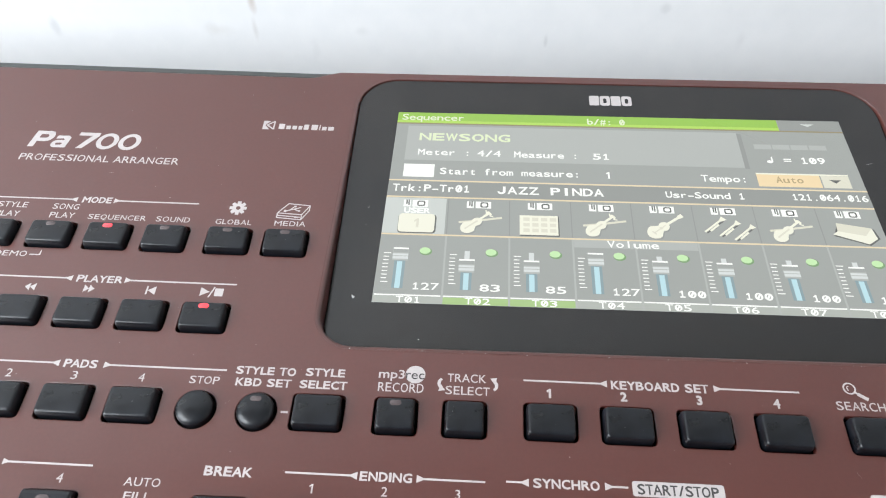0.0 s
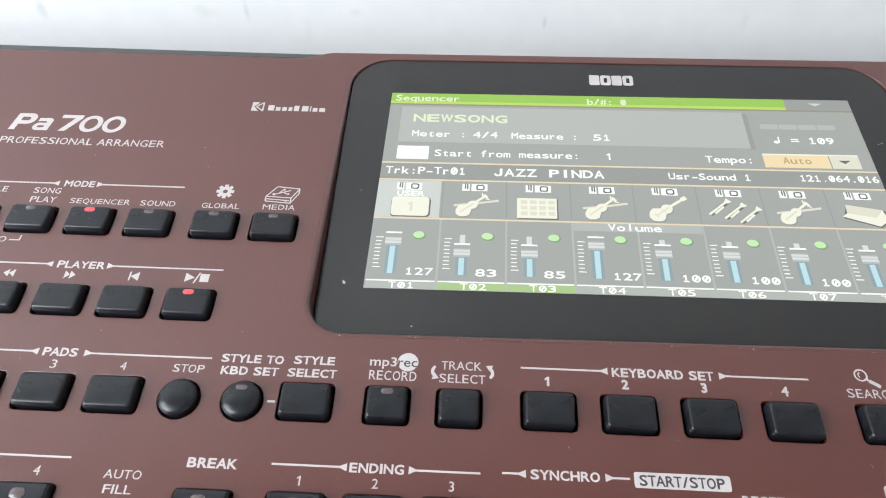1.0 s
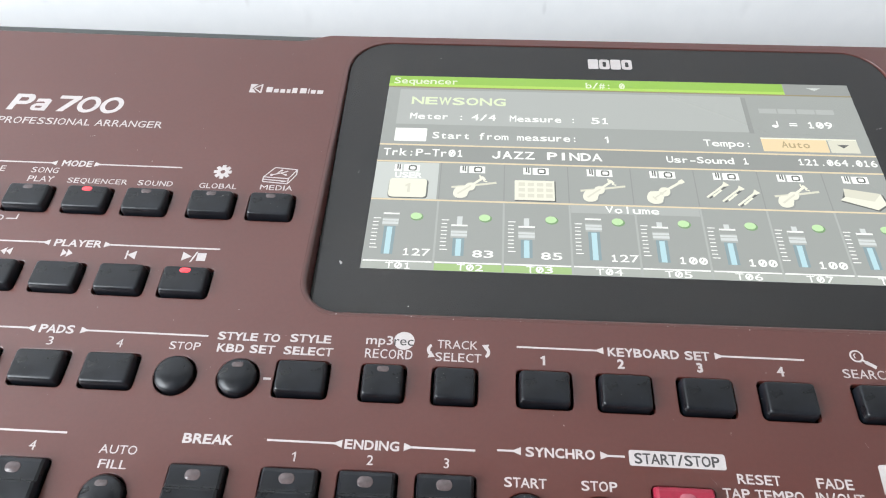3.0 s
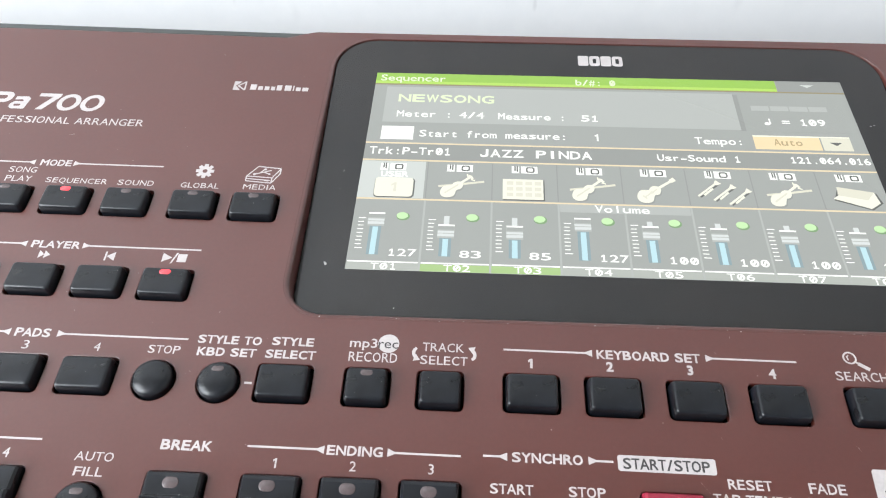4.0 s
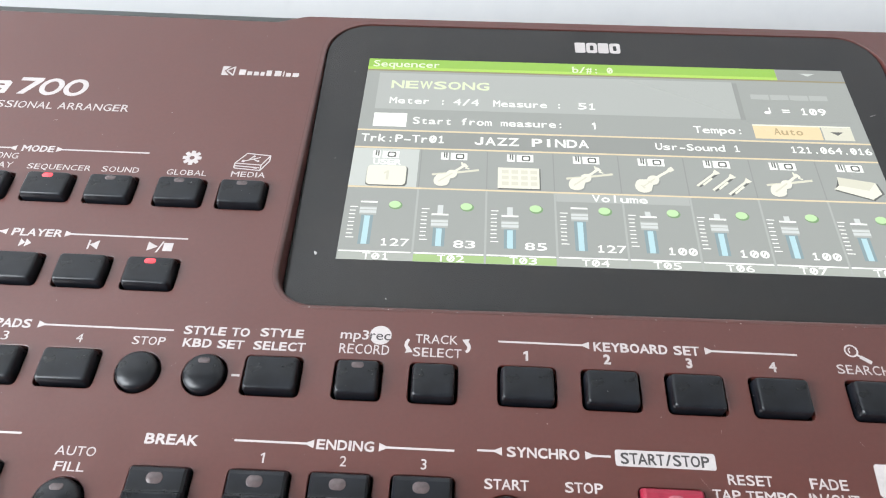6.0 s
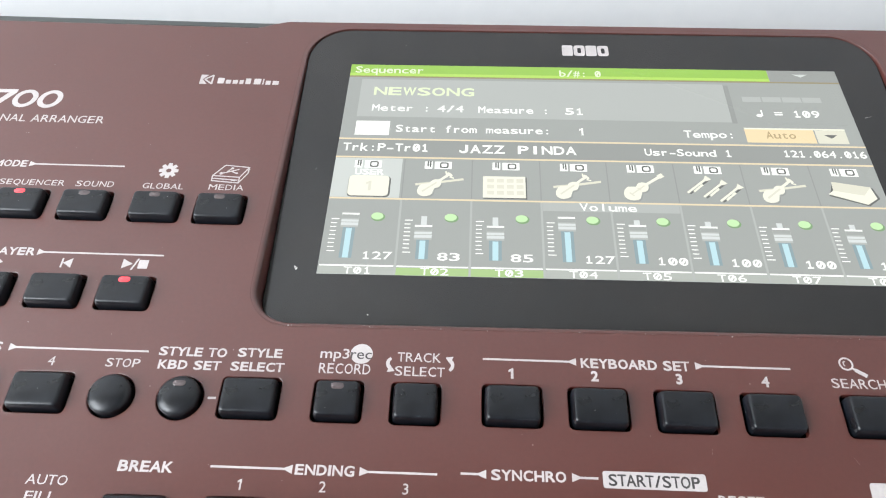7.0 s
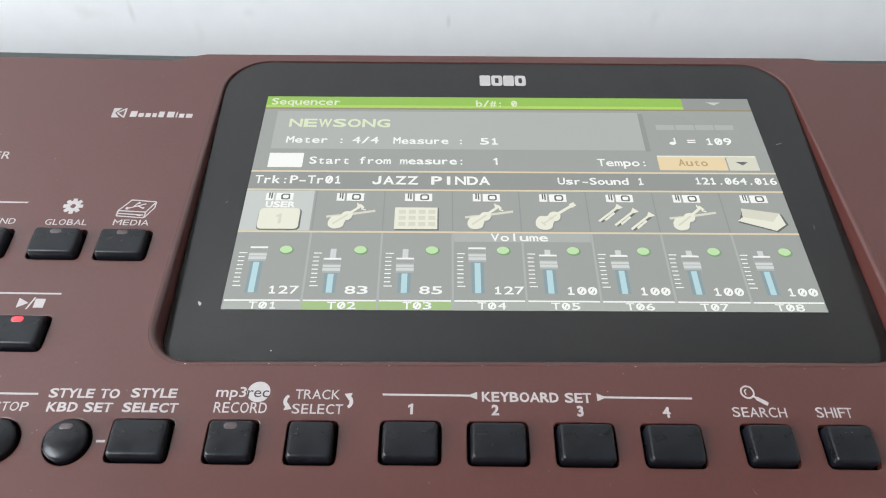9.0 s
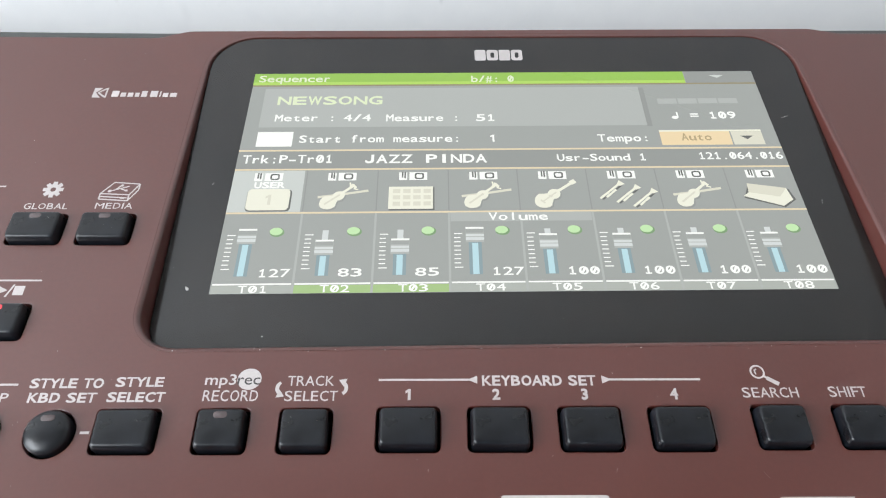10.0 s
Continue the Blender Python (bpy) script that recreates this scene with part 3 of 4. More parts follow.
for i, c in enumerate(COLS[:-1]):
    # keyboard mark and channel box
    patch("key_mark", rect(c + 5.9, 60.7, c + 8.2, 63.5), S_WHITE, 3)
    strokes("key_symbol", [((c + 6.9, 61.6), (c + 6.9, 63.5)), ((c + 7.6, 61.3), (c + 7.6, 63.5))], 0.22, S_INK, 4)
    patch("channel_box", rect(c + 8.8, 60.7, c + 13.8, 63.5), S_WHITE, 3)
    bm = bmesh.new()
    band(bm, [(x * MM, y * MM) for x, y in rounded(2.6, 2.2, 0.6, 3, c + 11.6, 62.1)], [(x * MM, y * MM) for x, y in rounded(1.7, 1.3, 0.4, 3, c + 11.6, 62.1)], GZ + 4 * LAYER * MM)
    part("channel_ring", bm, S_INK, display)
    # instrument picture
    if i == 0:
        blob("picture_shade", rounded(12.2, 7.6, 1.2, 4, c + 10.9, 53.8), S_INK, 3)
        blob("picture", rounded(11.6, 7.4, 1.2, 4, c + 10.7, 54.1), S_CREAM, 4)
        words("USER", c + 6.4, c + 14.6, 58.1, 2.0, S_WHITE, 0.06, 6)
        words("1", c + 10.7, None, 52.4, 3.2, S_CREAM2, 0.05, 6)
    elif i in (1, 3, 6):
        blob("picture_shade", lobed(c + 8.0, 53.4, 8.0, 5.4, 40), S_DARK, 3)
        blob("picture", lobed(c + 7.7, 53.8, 8.0, 5.2, 40), S_CREAM, 5)
        strokes("neck", [((c + 9.6, 55.6), (c + 13.6, 59.0)), ((c + 12.6, 59.2), (c + 14.0, 57.9))], 0.42, S_CREAM, 6)
        strokes("string", [((c + 5.6, 52.2), (c + 9.8, 55.7))], 0.28, S_CREAM2, 6)
        strokes("peg", [((c + 12.4, 58.4), (c + 12.2, 59.8)), ((c + 13.3, 57.6), (c + 14.6, 57.2))], 0.22, S_CREAM, 7)
        strokes("bow", [((c + 3.6, 54.8), (c + 9.5, 55.6)), ((c + 9.5, 55.6), (c + 17.4, 57.0))], 0.40, S_CREAM2, 4)
    elif i == 2:
        blob("picture_shade", rect(c + 3.4, 50.1, c + 15.8, 58.1), S_INK, 3)
        blob("picture", rect(c + 3.2, 50.5, c + 15.4, 58.3), S_CREAM, 4)
        for a in range(4):
            for b in range(3):
                blob("pad_mark", rect(c + 4.4 + 2.8 * a, 51.6 + 2.2 * b, c + 6.4 + 2.8 * a, 53.0 + 2.2 * b), S_CREAM2, 5)
    elif i == 4:
        blob("picture_shade", lobed(c + 8.2, 53.5, 8.4, 6.0, 38), S_DARK, 3)
        blob("picture", lobed(c + 7.9, 53.9, 8.4, 5.8, 38), S_CREAM, 5)
        strokes("neck", [((c + 10.2, 55.8), (c + 15.0, 59.2))], 0.45, S_CREAM, 6)
        strokes("string", [((c + 6.6, 52.8), (c + 10.4, 55.9))], 0.22, S_CREAM2, 6)
        blob("sound_hole", circle(0.6, 12, c + 8.7, 54.5, 0.5), S_CREAM2, 7)
        strokes("bridge", [((c + 5.8, 53.2), (c + 7.0, 52.0))], 0.25, S_CREAM2, 7)
        strokes("head", [((c + 14.6, 59.0), (c + 16.0, 59.9))], 0.75, S_CREAM, 6)
    elif i == 5:
        for k in range(3):
            ox, oy = c + 2.8 + 4.4 * k, 53.6 - 1.4 * k
            strokes("trumpet", [((ox, oy), (ox + 5.8, oy + 5.0)), ((ox + 1.8, oy + 0.4), (ox + 4.8, oy + 3.1))], 0.34, S_CREAM, 5)
            strokes("trumpet_shade", [((ox + 0.7, oy - 0.3), (ox + 6.4, oy + 4.5)), ((ox + 2.6, oy + 2.9), (ox + 3.8, oy + 1.5))], 0.25, S_INK, 4)
            blob("bell", [(ox + 5.2, oy + 4.9), (ox + 6.0, oy + 4.3), (ox + 7.5, oy + 5.0), (ox + 5.9, oy + 6.4)], S_CREAM, 6)
    else:
        blob("picture_shade", [(c + 3.4, 53.5), (c + 13.7, 50.1), (c + 17.4, 52.8), (c + 16.4, 56.5), (c + 5.4, 58.3)], S_INK, 3)
        blob("picture", [(c + 3.2, 54.1), (c + 13.4, 50.6), (c + 16.6, 52.8), (c + 15.8, 56.8), (c + 5.2, 58.6), (c + 4.9, 55.4)], S_CREAM, 4)
        blob("lid", [(c + 4.9, 55.4), (c + 13.2, 53.8), (c + 15.8, 56.8), (c + 5.2, 58.6)], S_CREAM2, 5)
    # fader strip
    if i:
        patch("divider", rect(c - 0.3, 24.0, c + 0.3, 49.2), S_LIGHT, 3)
        patch("cell_shade", rect(c - 0.18, 49.9, c + 0.18, 64.4), S_DARK, 3)
    v = VALUES[i]
    top = 44.2 - (127 - v) * 0.085
    fx = c + 6.9 - 0.06 * i
    lx = c + 14.3 - 0.14 * i
    ci = c + 0.4 - 0.16 * i          # the strip's lettering drifts a little against its dividers
    for k in range(9):
        w = 2.2 if k in (0, 8) else 1.7
        patch("tick", rect(ci + 1.3, 31.4 + 1.34 * k - 0.16, ci + 1.3 + w, 31.4 + 1.34 * k + 0.16), S_WHITE, 3)
    if v < 127:
        patch("fader_slot", rect(fx - 0.8, top, fx + 0.8, 43.6), S_KNOB, 3)
    patch("fader_glow", rect(fx - 1.7, 29.2, fx + 1.7, top - 4.6), glow("screen_blue_halo", (0.25, 0.35, 0.38)) if i == 0 else bpy.data.materials["screen_blue_halo"], 2)
    patch("fader_trail", rect(fx - 0.8, 29.2, fx + 0.8, top - 5.2), S_BLUE, 4)
    patch("fader_knob", rect(fx - 2.4, top - 4.9, fx + 2.4, top), S_LIGHT, 4)
    patch("knob_edge", rect(fx - 2.4, top - 0.6, fx + 2.4, top), S_WHITE, 5)
    patch("knob_shade", rect(fx - 2.3, top - 1.9, fx + 2.3, top - 0.6), S_BACK, 5)
    patch("knob_grip", rect(fx - 2.4, top - 4.3, fx + 2.4, top - 2.3), S_KNOB, 5)
    patch("knob_groove", rect(fx - 2.4, top - 3.35, fx + 2.4, top - 3.1), S_LIGHT, 6)
    patch("lamp_halo", circle(1.95, 20, lx + 0.25, 43.05, 1.5), S_LAMPB, 3)
    patch("track_lamp", circle(1.7, 20, lx, 43.3, 1.25), S_LAMP, 4)
    words(str(v), ci + (10.9 if v > 99 else 10.8), ci + (19.0 if v > 99 else 16.8), 28.9, 2.4, S_WHITE, 0.025)
    patch("tab", rect(c + 0.3, SY0, COLS[i + 1] - 0.3, 26.4), S_TABG if i in (1, 2) else S_PALE, 2)
    patch("tab_rule", rect(c + 0.4, 26.5, COLS[i + 1] - 0.4, 27.0), S_WHITE, 4)
    words("T0%d" % (i + 1), ci + 6.6, ci + 14.0, 24.2, 2.1, S_WHITE, 0.02)

# maker's mark on the bezel: four plain silver blocks
for k in range(4):
    bm = bmesh.new()
    x = 27.2 + 3.95 * k
    if k in (1, 3):
        band(bm, [(a * MM, b * MM) for a, b in rounded(3.7, 4.9, 0.9, 3, x, 111.6)], [(a * MM, b * MM) for a, b in rounded(1.2, 2.4, 0.4, 3, x, 111.6)], GZ + LAYER * MM)
    else:
        flat(bm, [(a * MM, b * MM) for a, b in rounded(3.6, 4.9, 0.5, 3, x, 111.6)], GZ + LAYER * MM)
    part("maker_mark", bm, PRINT, display, "silver maker's mark as plain blocks")

# lay the page's millimetres into the tray
SLANT = math.hypot(1, RISE)
for ob in display.children:
    if ob.name.split(".")[0] != "glass":
        for v in ob.data.vertices:
            x, y = settle(v.co.x / MM, v.co.y / MM)
            v.co.x, v.co.y = x * MM, y * SLANT * MM

# ---------------------------------------------------------------- printing on the panel
PZ = 0.03


def print_words(body, x0, x1, base, cap, bold=0.0, material=None, z=PZ):
    bold = bold if body[0].isdigit() else bold * 1.2 + 0.006
    return part("printed_word", text_mesh(body, x0, x1, base, cap, z, material or PRINT, bold), None, panel)


def print_shape(name, shapes, material=None, z=PZ, label=""):
    bm = bmesh.new()
    for s in shapes:
        flat(bm, [(x * MM, y * MM) for x, y in s], z * MM)
    return part(name, bm, material or PRINT, panel, label)


def rule_words(body, y, x0, a0, t0, t1, a1, x1, cap=2.3, bold=0.03, dy=-1.1):
    """A heading between two rules that end in arrowheads."""
    print_shape("printed_rule", [rect(x0, y - 0.25, a0 + 0.8, y + 0.25)])
    print_shape("printed_arrow", [[(a0 - 0.2, y), (a0 + 2.1, y - 1.0), (a0 + 2.1, y + 1.0)]], None, PZ + 0.01)
    print_words(body, t0, t1, y + dy, cap, bold)
    print_shape("printed_arrow", [[(a1 - 2.1, y + 1.0), (a1 - 2.1, y - 1.0), (a1 + 0.2, y)]], None, PZ + 0.01)
    print_shape("printed_rule", [rect(a1 - 0.8, y - 0.25, x1, y + 0.25)])


rule_words("MODE", 57.8, -186.0, -147.4, -143.5, -133.9, -131.0, -104.9)
rule_words("PLAYER", 27.2, -186.0, -138.0, -134.4, -120.5, -117.6, -85.5)
rule_words("PADS", -0.9, -168.0, -131.4, -127.9, -118.6, -114.6, -82.0)
rule_words("KEYBOARD SET", 0.1, 0.0, 20.6, 23.9, 50.0, 53.6, 74.4, 2.35, 0.03, -1.4)
rule_words("ENDING", -28.3, -60.7, -44.4, -41.6, -28.5, -25.2, -10.0, 2.2)
rule_words("SYNCHRO", -27.9, -4.8, -1.2, 2.1, 18.5, 22.0, 25.7, 2.2)
print_shape("printed_rule", [rect(-132.6, -29.3, -110.1, -28.8)])
print_shape("printed_arrow", [[(-133.6, -28.2), (-133.6, -29.9), (-131.7, -29.05)]], None, PZ + 0.01)
print_words("STYLE", -170.6, -160.8, 53.7, 2.2)
print_words("PLAY", -170.2, -162.1, 50.0, 2.2)
print_words("SONG", -152.3, -143.6, 53.6, 2.2)
print_words("PLAY", -152.1, -143.9, 50.0, 2.2)
print_words("SEQUENCER", -139.4, -120.4, 50.0, 1.95)
print_words("SOUND", -117.1, -106.1, 50.0, 2.0)
print_words("GLOBAL", -97.7, -86.0, 49.9, 1.95)
print_words("MEDIA", -78.7, -68.7, 50.1, 1.95)
print_words("DEMO", -163.6, -153.4, 34.5, 2.0)
print_shape("printed_hook", [rect(-152.5, 35.1, -149.1, 35.5), rect(-149.5, 35.5, -149.1, 37.1)])
print_words("PROFESSIONAL ARRANGER", -172.3, -116.6, 74.6, 2.9)
for body, x, y in (("2", -142.2, -5.7), ("3", -123.8, -5.6), ("4", -105.0, -5.4)):
    print_words(body, x - 0.85, x + 0.85, y, 2.4)
print_words("STOP", -91.6, -83.3, -5.2, 2.2)
print_words("STYLE TO", -79.3, -62.8, -1.7, 2.2, 0.032)
print_words("KBD SET", -78.7, -63.6, -5.2, 2.2, 0.032)
print_words("STYLE", -59.9, -49.2, -1.4, 2.2, 0.032)
print_words("SELECT", -61.0, -48.2, -5.1, 2.2, 0.032)
print_shape("printed_dash", [rect(-64.9, -12.6, -62.9, -12.0)])
print_words("mp3", -39.7, -32.7, -1.0, 2.5, 0.01)
disc = circle(2.75, 30, -29.7, 0.35, 2.65)
print_shape("printed_disc", [disc])
print_words("rec", -32.3, -27.2, -1.0, 2.6, 0.0, DARK_PRINT, 0.06)
print_words("RECORD", -39.6, -27.2, -5.0, 2.6)
print_words("TRACK", -20.8, -10.2, -1.3, 2.4)
print_words("SELECT", -21.2, -9.2, -5.0, 2.4)
for side_x in (-1, 1):
    cx, cy = -15.2 + side_x * 6.3, -1.9
    turns = [radians(-58 + 11.6 * k) for k in range(11)]
    arc = [(cx + side_x * 2.0 * math.cos(a), cy + 1.95 * math.sin(a)) for a in turns]
    arc2 = [(cx + side_x * 1.15 * math.cos(a), cy + 1.3 * math.sin(a)) for a in turns[::-1]]
    ex, ey = cx + side_x * 0.8, cy + side_x * 1.4
    print_shape("printed_arrow", [[*arc, *arc2], [(ex - side_x * 1.0, ey + side_x * 0.6), (ex + side_x * 0.9, ey + side_x * 0.9), (ex + side_x * 0.2, ey - side_x * 1.1)]])
for body, x in (("1", 6.8), ("2", 26.9), ("3", 47.1), ("4", 67.6)):
    print_words(body, x, None, -4.7, 2.4, 0.06)
print_words("SEARCH", 83.4, 96.3, -4.4, 2.4)
print_words("SHIFT", 103.4, 112.1, -4.3, 2.5)
print_words("BREAK", -81.2, -69.1, -30.0, 2.3, 0.035)
print_words("AUTO", -100.8, -91.6, -33.6, 2.1)
print_words("FILL", -99.9, -93.0, -37.2, 2.1)
for body, x, y in (("4", -117.4, -33.7), ("1", -53.5, -33.2), ("2", -35.1, -33.1), ("3", -16.8, -32.9)):
    print_words(body, x, None, y, 2.3, 0.01)
print_words("START", -3.0, 6.8, -36.5, 2.2, 0.015)
print_words("STOP", 15.0, 23.3, -36.4, 2.2, 0.015)
print_words("RESET", 51.6, 61.5, -32.9, 2.2, 0.015)
print_words("TAP TEMPO", 47.7, 66.1, -36.4, 2.2, 0.015)
print_words("FADE", 69.9, 78.2, -33.0, 2.3, 0.015)
print_words("IN/OUT", 69.0, 80.0, -36.4, 2.3, 0.015)
print_shape("printed_box", [rounded(22.8, 3.8, 0.6, 4, 38.1, -28.05)], label="white printed box around the start and stop lettering")
print_words("START/STOP", 28.0, 48.0, -29.35, 2.45, 0.02, DARK_PRINT, 0.06)
print_shape("printed_box", [[(85.2, -27.2), (84.9, -33.6), (85.5, -34.3), (101.4, -34.3), (101.4, -26.7), (85.7, -26.7)]], label="white printed box around small lettering")
print_shape("printed_bar", [rect(87.0, -33.4, 99.0, -31.6)], DARK_PRINT, 0.06)

# transport marks
print_shape("printed_mark", [[(-149.2, 23.6), (-147.6, 22.3), (-147.6, 24.9)], [(-147.6, 23.6), (-145.9, 22.3), (-145.9, 24.9)]])
print_shape("printed_mark", [[(-131.2, 22.4), (-129.6, 23.7), (-131.2, 25.1)], [(-129.6, 22.4), (-127.9, 23.7), (-129.6, 25.1)]])
print_shape("printed_mark", [rect(-112.3, 22.5, -111.8, 25.5), [(-111.8, 24.0), (-109.4, 22.5), (-109.4, 25.5)]])
print_shape("printed_mark", [[(-95.9, 22.8), (-93.1, 24.3), (-95.9, 25.8)], [(-93.4, 22.4), (-92.9, 22.4), (-91.6, 26.0), (-92.1, 26.0)], rect(-91.6, 22.9, -89.0, 25.6)])

# gear mark
gear = []
for i in range(8):
    a = 2 * math.pi * i / 8
    for d, r in ((-0.33, 1.95), (-0.20, 2.85), (0.20, 2.85), (0.33, 1.95)):
        gear.append((-91.7 + r * math.cos(a + d), 56.7 + r * math.sin(a + d)))
hub = [(-91.7 + 0.75 * math.cos(2 * math.pi * (i + 0.5) / 32 - 0.3), 56.7 + 0.75 * math.sin(2 * math.pi * (i + 0.5) / 32 - 0.3)) for i in range(32)]
bm = bmesh.new()
band(bm, [(x * MM, y * MM) for x, y in gear], [(x * MM, y * MM) for x, y in hub], PZ * MM)
part("printed_gear", bm, PRINT, panel)

# drive mark: a slab seen in perspective, drawn in outline


def print_lines(name, lines, half, z=PZ):
    shapes = []
    for (ax, ay), (bx, by) in lines:
        d = Vector((bx - ax, by - ay)).normalized() * half
        shapes.append([(ax - d.y, ay + d.x), (ax + d.y, ay - d.x), (bx + d.y, by - d.x), (bx - d.y, by + d.x)])
    return print_shape(name, shapes, None, z)


A, B, C, D = (-78.5, 55.3), (-70.6, 54.9), (-68.4, 58.7), (-75.5, 59.3)
A2, B2, C2 = (-78.5, 53.4), (-70.6, 52.8), (-68.4, 56.6)
print_lines("printed_drive", [(A, B), (B, C), (C, D), (D, A), (A, A2), (A2, B2), (B2, B), (B2, C2), (C2, C), ((-76.0, 56.2), (-71.2, 57.9)), ((-74.6, 56.8), (-73.4, 58.2)), ((-73.4, 57.1), (-71.9, 56.4)), ((-72.8, 53.7), (-71.6, 53.6)), ((-78.4, 54.3), (-71.0, 53.8))], 0.19)
print_shape("printed_dot", [circle(0.5, 12, -76.2, 56.2), circle(0.4, 12, -73.2, 58.2), circle(0.35, 12, -71.7, 56.4)])

# magnifier mark
bm = bmesh.new()
band(bm, [(x * MM, y * MM) for x, y in circle(1.75, 28, 88.2, 1.95)], [(x * MM, y * MM) for x, y in circle(1.32, 28, 88.2, 1.95)], PZ * MM)
part("printed_magnifier", bm, PRINT, panel)
print_lines("printed_magnifier_grip", [((89.5, 0.85), (90.2, 0.3))], 0.26)
print_lines("printed_magnifier_grip", [((90.0, 0.4), (92.5, -1.15))], 0.5)
print_lines("printed_magnifier_glint", [((87.75, 1.3), (87.55, 2.3)), ((87.55, 2.3), (88.1, 2.7))], 0.16)

# model mark: plain blocks and rings
LOGO = "printed model mark as plain blocks"
def slanted(pts):
    return [(x + 0.17 * (y - 84.5), y) for x, y in pts]


def print_ring(outer, inner, z=PZ):
    bm = bmesh.new()
    band(bm, [(x * MM, y * MM) for x, y in slanted(outer)], [(x * MM, y * MM) for x, y in slanted(inner)], z * MM)
    part("model_mark", bm, PRINT, panel, LOGO)


print_ring(rounded(7.2, 5.0, (0.4, 2.4, 2.4, 0.4), 4, -167.5, 86.0), rounded(3.0, 1.75, (0.2, 0.8, 0.8, 0.2), 4, -167.5, 86.0))
print_shape("model_mark", [slanted(rect(-171.1, 80.8, -169.0, 88.5))], None, PZ + 0.01, LOGO)
print_ring(rounded(5.6, 3.5, (1.7, 0.3, 0.3, 1.7), 4, -160.6, 82.5), rounded(2.3, 1.0, 0.45, 4, -160.8, 82.5))
print_shape("model_mark", [slanted(rect(-159.6, 80.8, -157.7, 85.0))], None, PZ + 0.01, LOGO)
print_shape("model_mark", [slanted([(-162.8, 84.9), (-160.2, 85.1), (-159.6, 84.6), (-157.7, 84.6), (-157.7, 85.6), (-158.8, 86.5), (-162.8, 86.4)])], None, PZ + 0.02, LOGO)
print_shape("model_mark", [[(-155.0, 88.3), (-155.2, 86.8), (-150.3, 86.8), (-154.6, 80.7), (-152.3, 80.7), (-147.8, 86.9), (-147.7, 88.3)]], label=LOGO)
for x in (-144.2, -136.3):
    bm = bmesh.new()
    band(bm, [(a * MM, b * MM) for a, b in ((p + 0.12 * (q - 84.4), q) for p, q in circle(3.8, 28, x, 84.4, 3.9))], [(a * MM, b * MM) for a, b in ((p + 0.12 * (q - 84.4), q) for p, q in circle(2.15, 28, x, 84.4, 2.5))], PZ * MM)
    part("model_mark", bm, PRINT, panel, LOGO)
# touch mark
print_shape("touch_mark", [[(-91.2, 92.9), (-88.7, 92.9), (-90.4, 95.0), (-88.7, 97.1), (-91.2, 97.1)]], label="small white mark as plain shapes")
print_lines("touch_mark", [((-89.7, 95.0), (-87.2, 93.0)), ((-87.2, 92.9), (-87.2, 97.1)), ((-87.2, 97.0), (-89.7, 95.0))], 0.26, PZ + 0.01)
for x0, x1, h in ((-85.6, -83.2, 3.2), (-82.9, -81.0, 2.2), (-80.7, -78.8, 2.2), (-78.5, -76.9, 2.2), (-76.6, -74.6, 3.2), (-73.9, -71.4, 3.2), (-71.1, -70.4, 3.1), (-70.1, -68.2, 2.2), (-67.9, -65.6, 2.2)):
    print_shape("touch_mark", [rect(x0 + 0.15, 93.3, x1 - 0.15, 93.3 + h * 0.8)])

# ---------------------------------------------------------------- dust and chips
rng = random.Random(7)
bm = bmesh.new()


def fleck(pts, lift=0.04):
    """A flat fleck on the display's glass, in the page's millimetres."""
    flecks = [settle(x, y) for x, y in pts]
    bm.faces.new([bm.verts.new((x * MM, y * MM, (glass_z(y) + lift) * MM)) for x, y in flecks])


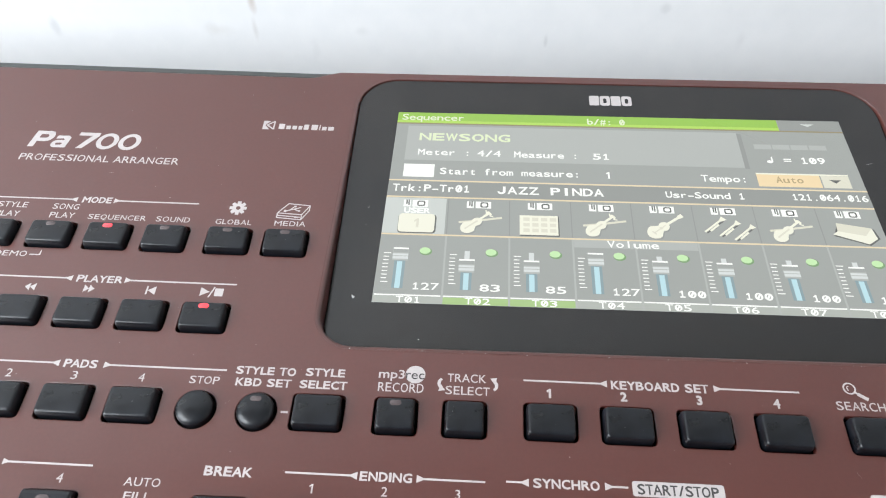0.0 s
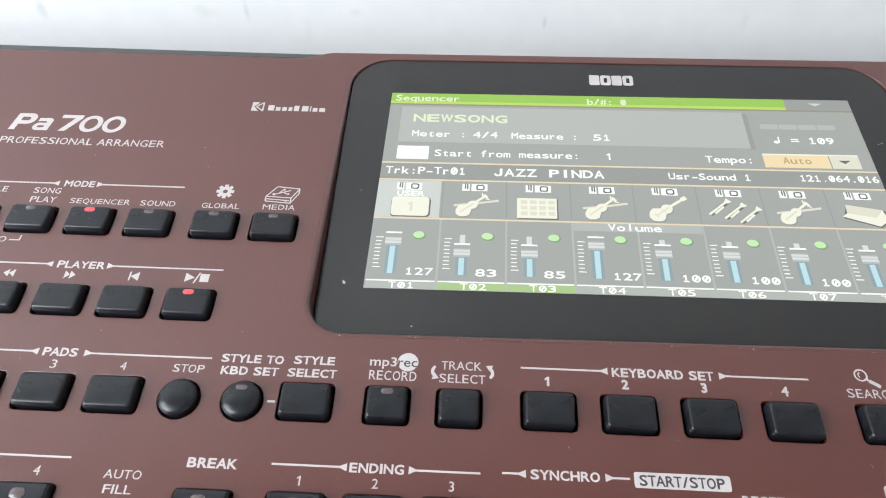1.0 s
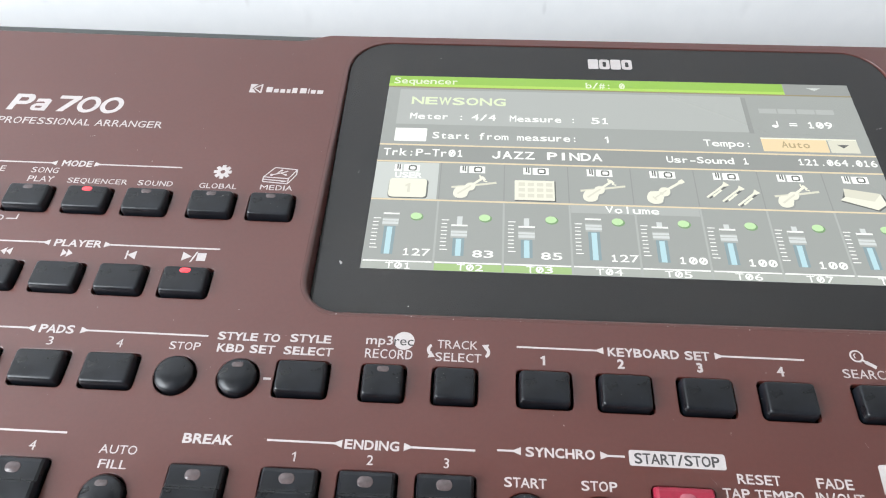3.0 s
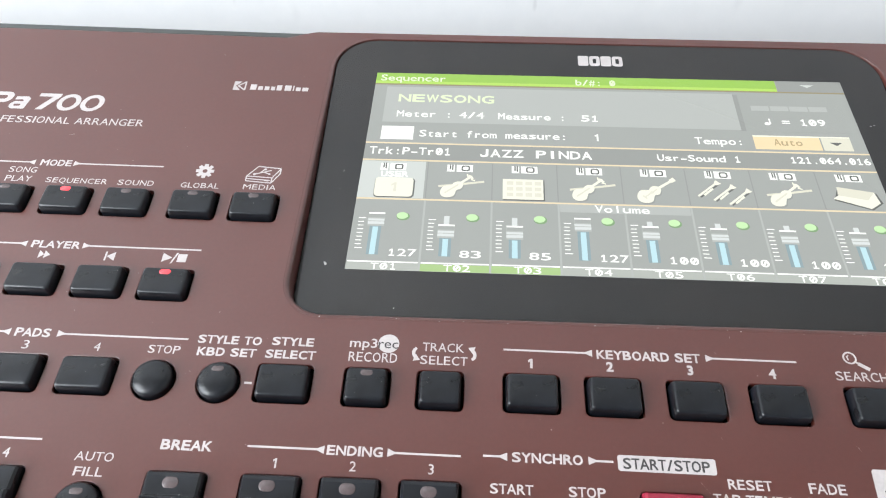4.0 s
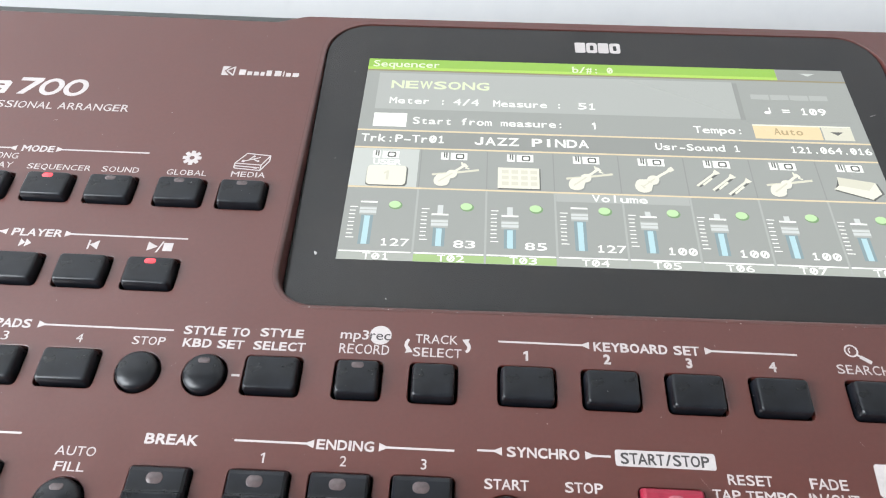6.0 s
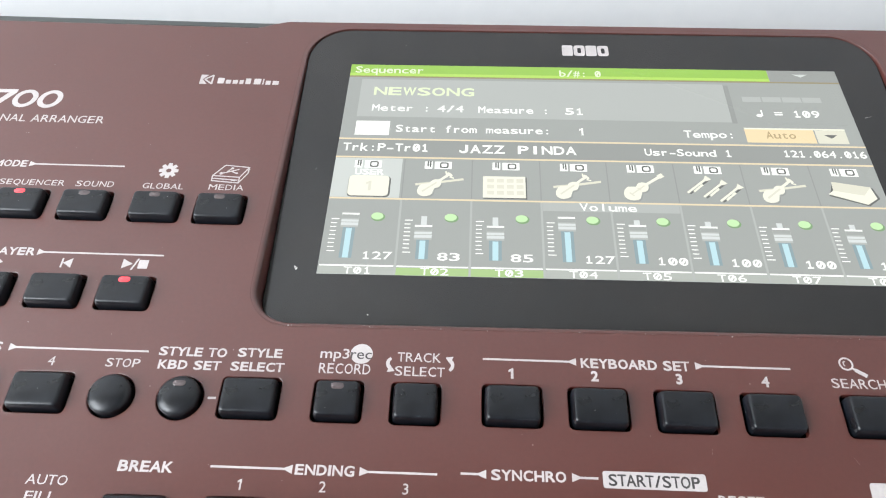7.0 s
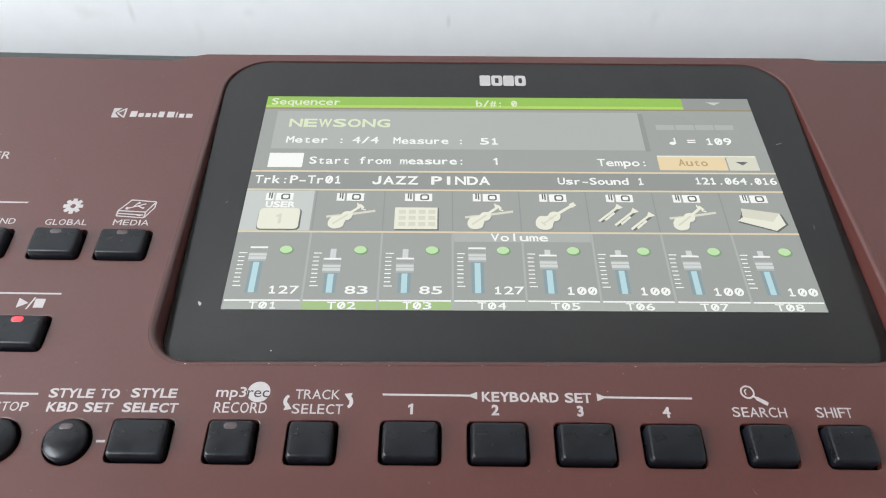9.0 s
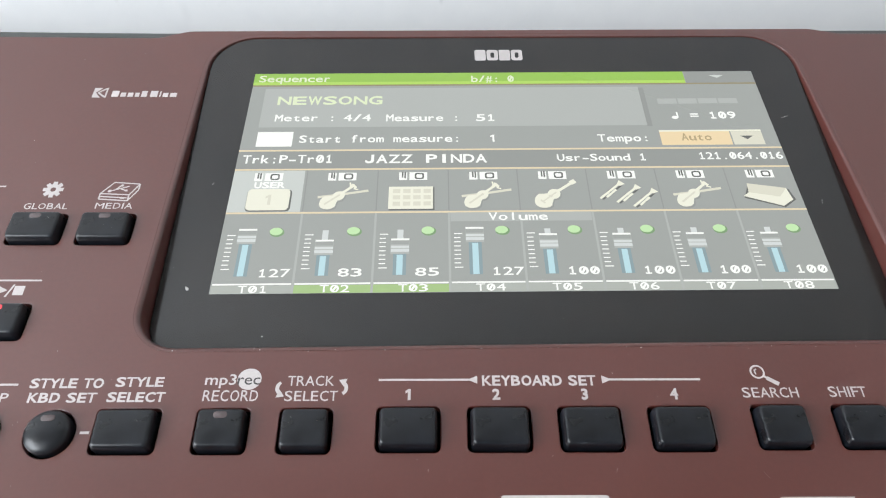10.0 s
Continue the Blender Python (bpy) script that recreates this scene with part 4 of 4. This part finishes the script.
for i in range(150):
    x, y = rng.uniform(-175, 118), rng.uniform(-33, 116)
    if -60 < x < 128 and 8 < y < 121:
        if rng.random() < 0.5:
            continue
        on = fleck
    else:
        on = None
    r = rng.uniform(0.04, 0.11)
    pts = [(x + r * rng.uniform(0.6, 1.2) * math.cos(a), y + r * rng.uniform(0.6, 1.2) * math.sin(a)) for a in (0, 1.2, 2.4, 3.6, 4.9)]
    if on:
        on(pts, 0.35)
    else:
        flat(bm, [(a * MM, b * MM) for a, b in pts], 0.00004)
for _, bx, by, bw, bh in BUTTONS:
    for k in range(rng.randint(0, 3)):
        x, y, r = bx + rng.uniform(-0.38, 0.38) * bw, by + rng.uniform(-0.27, 0.3) * bh, rng.uniform(0.04, 0.11)
        flat(bm, [((x + r * rng.uniform(0.6, 1.3) * math.cos(a)) * MM, (y + r * rng.uniform(0.5, 1.0) * math.sin(a)) * MM) for a in (0, 1.2, 2.4, 3.6, 4.9)], 0.00263)
# scratches on the paint
for x, y, a, n in ((46.5, -33.2, -52, 3.4), (52.0, -21.0, 80, 1.2), (-138.0, 70.0, 15, 1.6), (84.0, -22.0, -60, 1.6)):
    ca, sa = math.cos(radians(a)) * n / 2, math.sin(radians(a)) * n / 2
    flat(bm, [(p * MM, q * MM) for p, q in ((x - ca, y - sa), (x + ca, y + sa), (x + ca * 0.9 + 0.06, y + sa + 0.05), (x - ca, y - sa + 0.05))], 0.00003)
fleck([(-50.0, 26.5), (-49.85, 25.7), (-49.5, 25.1), (-49.1, 25.2), (-49.0, 25.8), (-49.5, 26.2)])
for k in range(20):
    x, r = rng.uniform(-50, 122), rng.uniform(0.05, 0.24)
    y = 8.25 + 0.007 * (x - 35) + rng.uniform(-0.4, 0.25)
    flat(bm, [((x + r * rng.uniform(0.6, 1.6) * math.cos(a)) * MM, (y + r * rng.uniform(0.4, 0.9) * math.sin(a)) * MM) for a in (0, 1.2, 2.4, 3.6, 4.9)], 0.00003)
for x, y, a, n in ((118.5, 84.0, 20, 2.2), (103.0, 60.5, -35, 1.2), (-49.0, 60.0, 60, 1.0), (119.0, 52.0, 75, 1.4)):
    ca, sa = math.cos(radians(a)) * n / 2, math.sin(radians(a)) * n / 2
    fleck([(x - ca, y - sa), (x + ca, y + sa), (x + ca - 0.08 * sa, y + sa + 0.08), (x - ca - 0.05, y - sa + 0.08)])
fleck(circle(0.17, 8, -29.0, 11.8))
dust = tagged(new("dust_specks", mesh_of(bm, "dust_specks", DUST)), "scattered pale dust specks lying on the keyboard panel", "dust", kind="stuff")
dust.matrix_basis = T
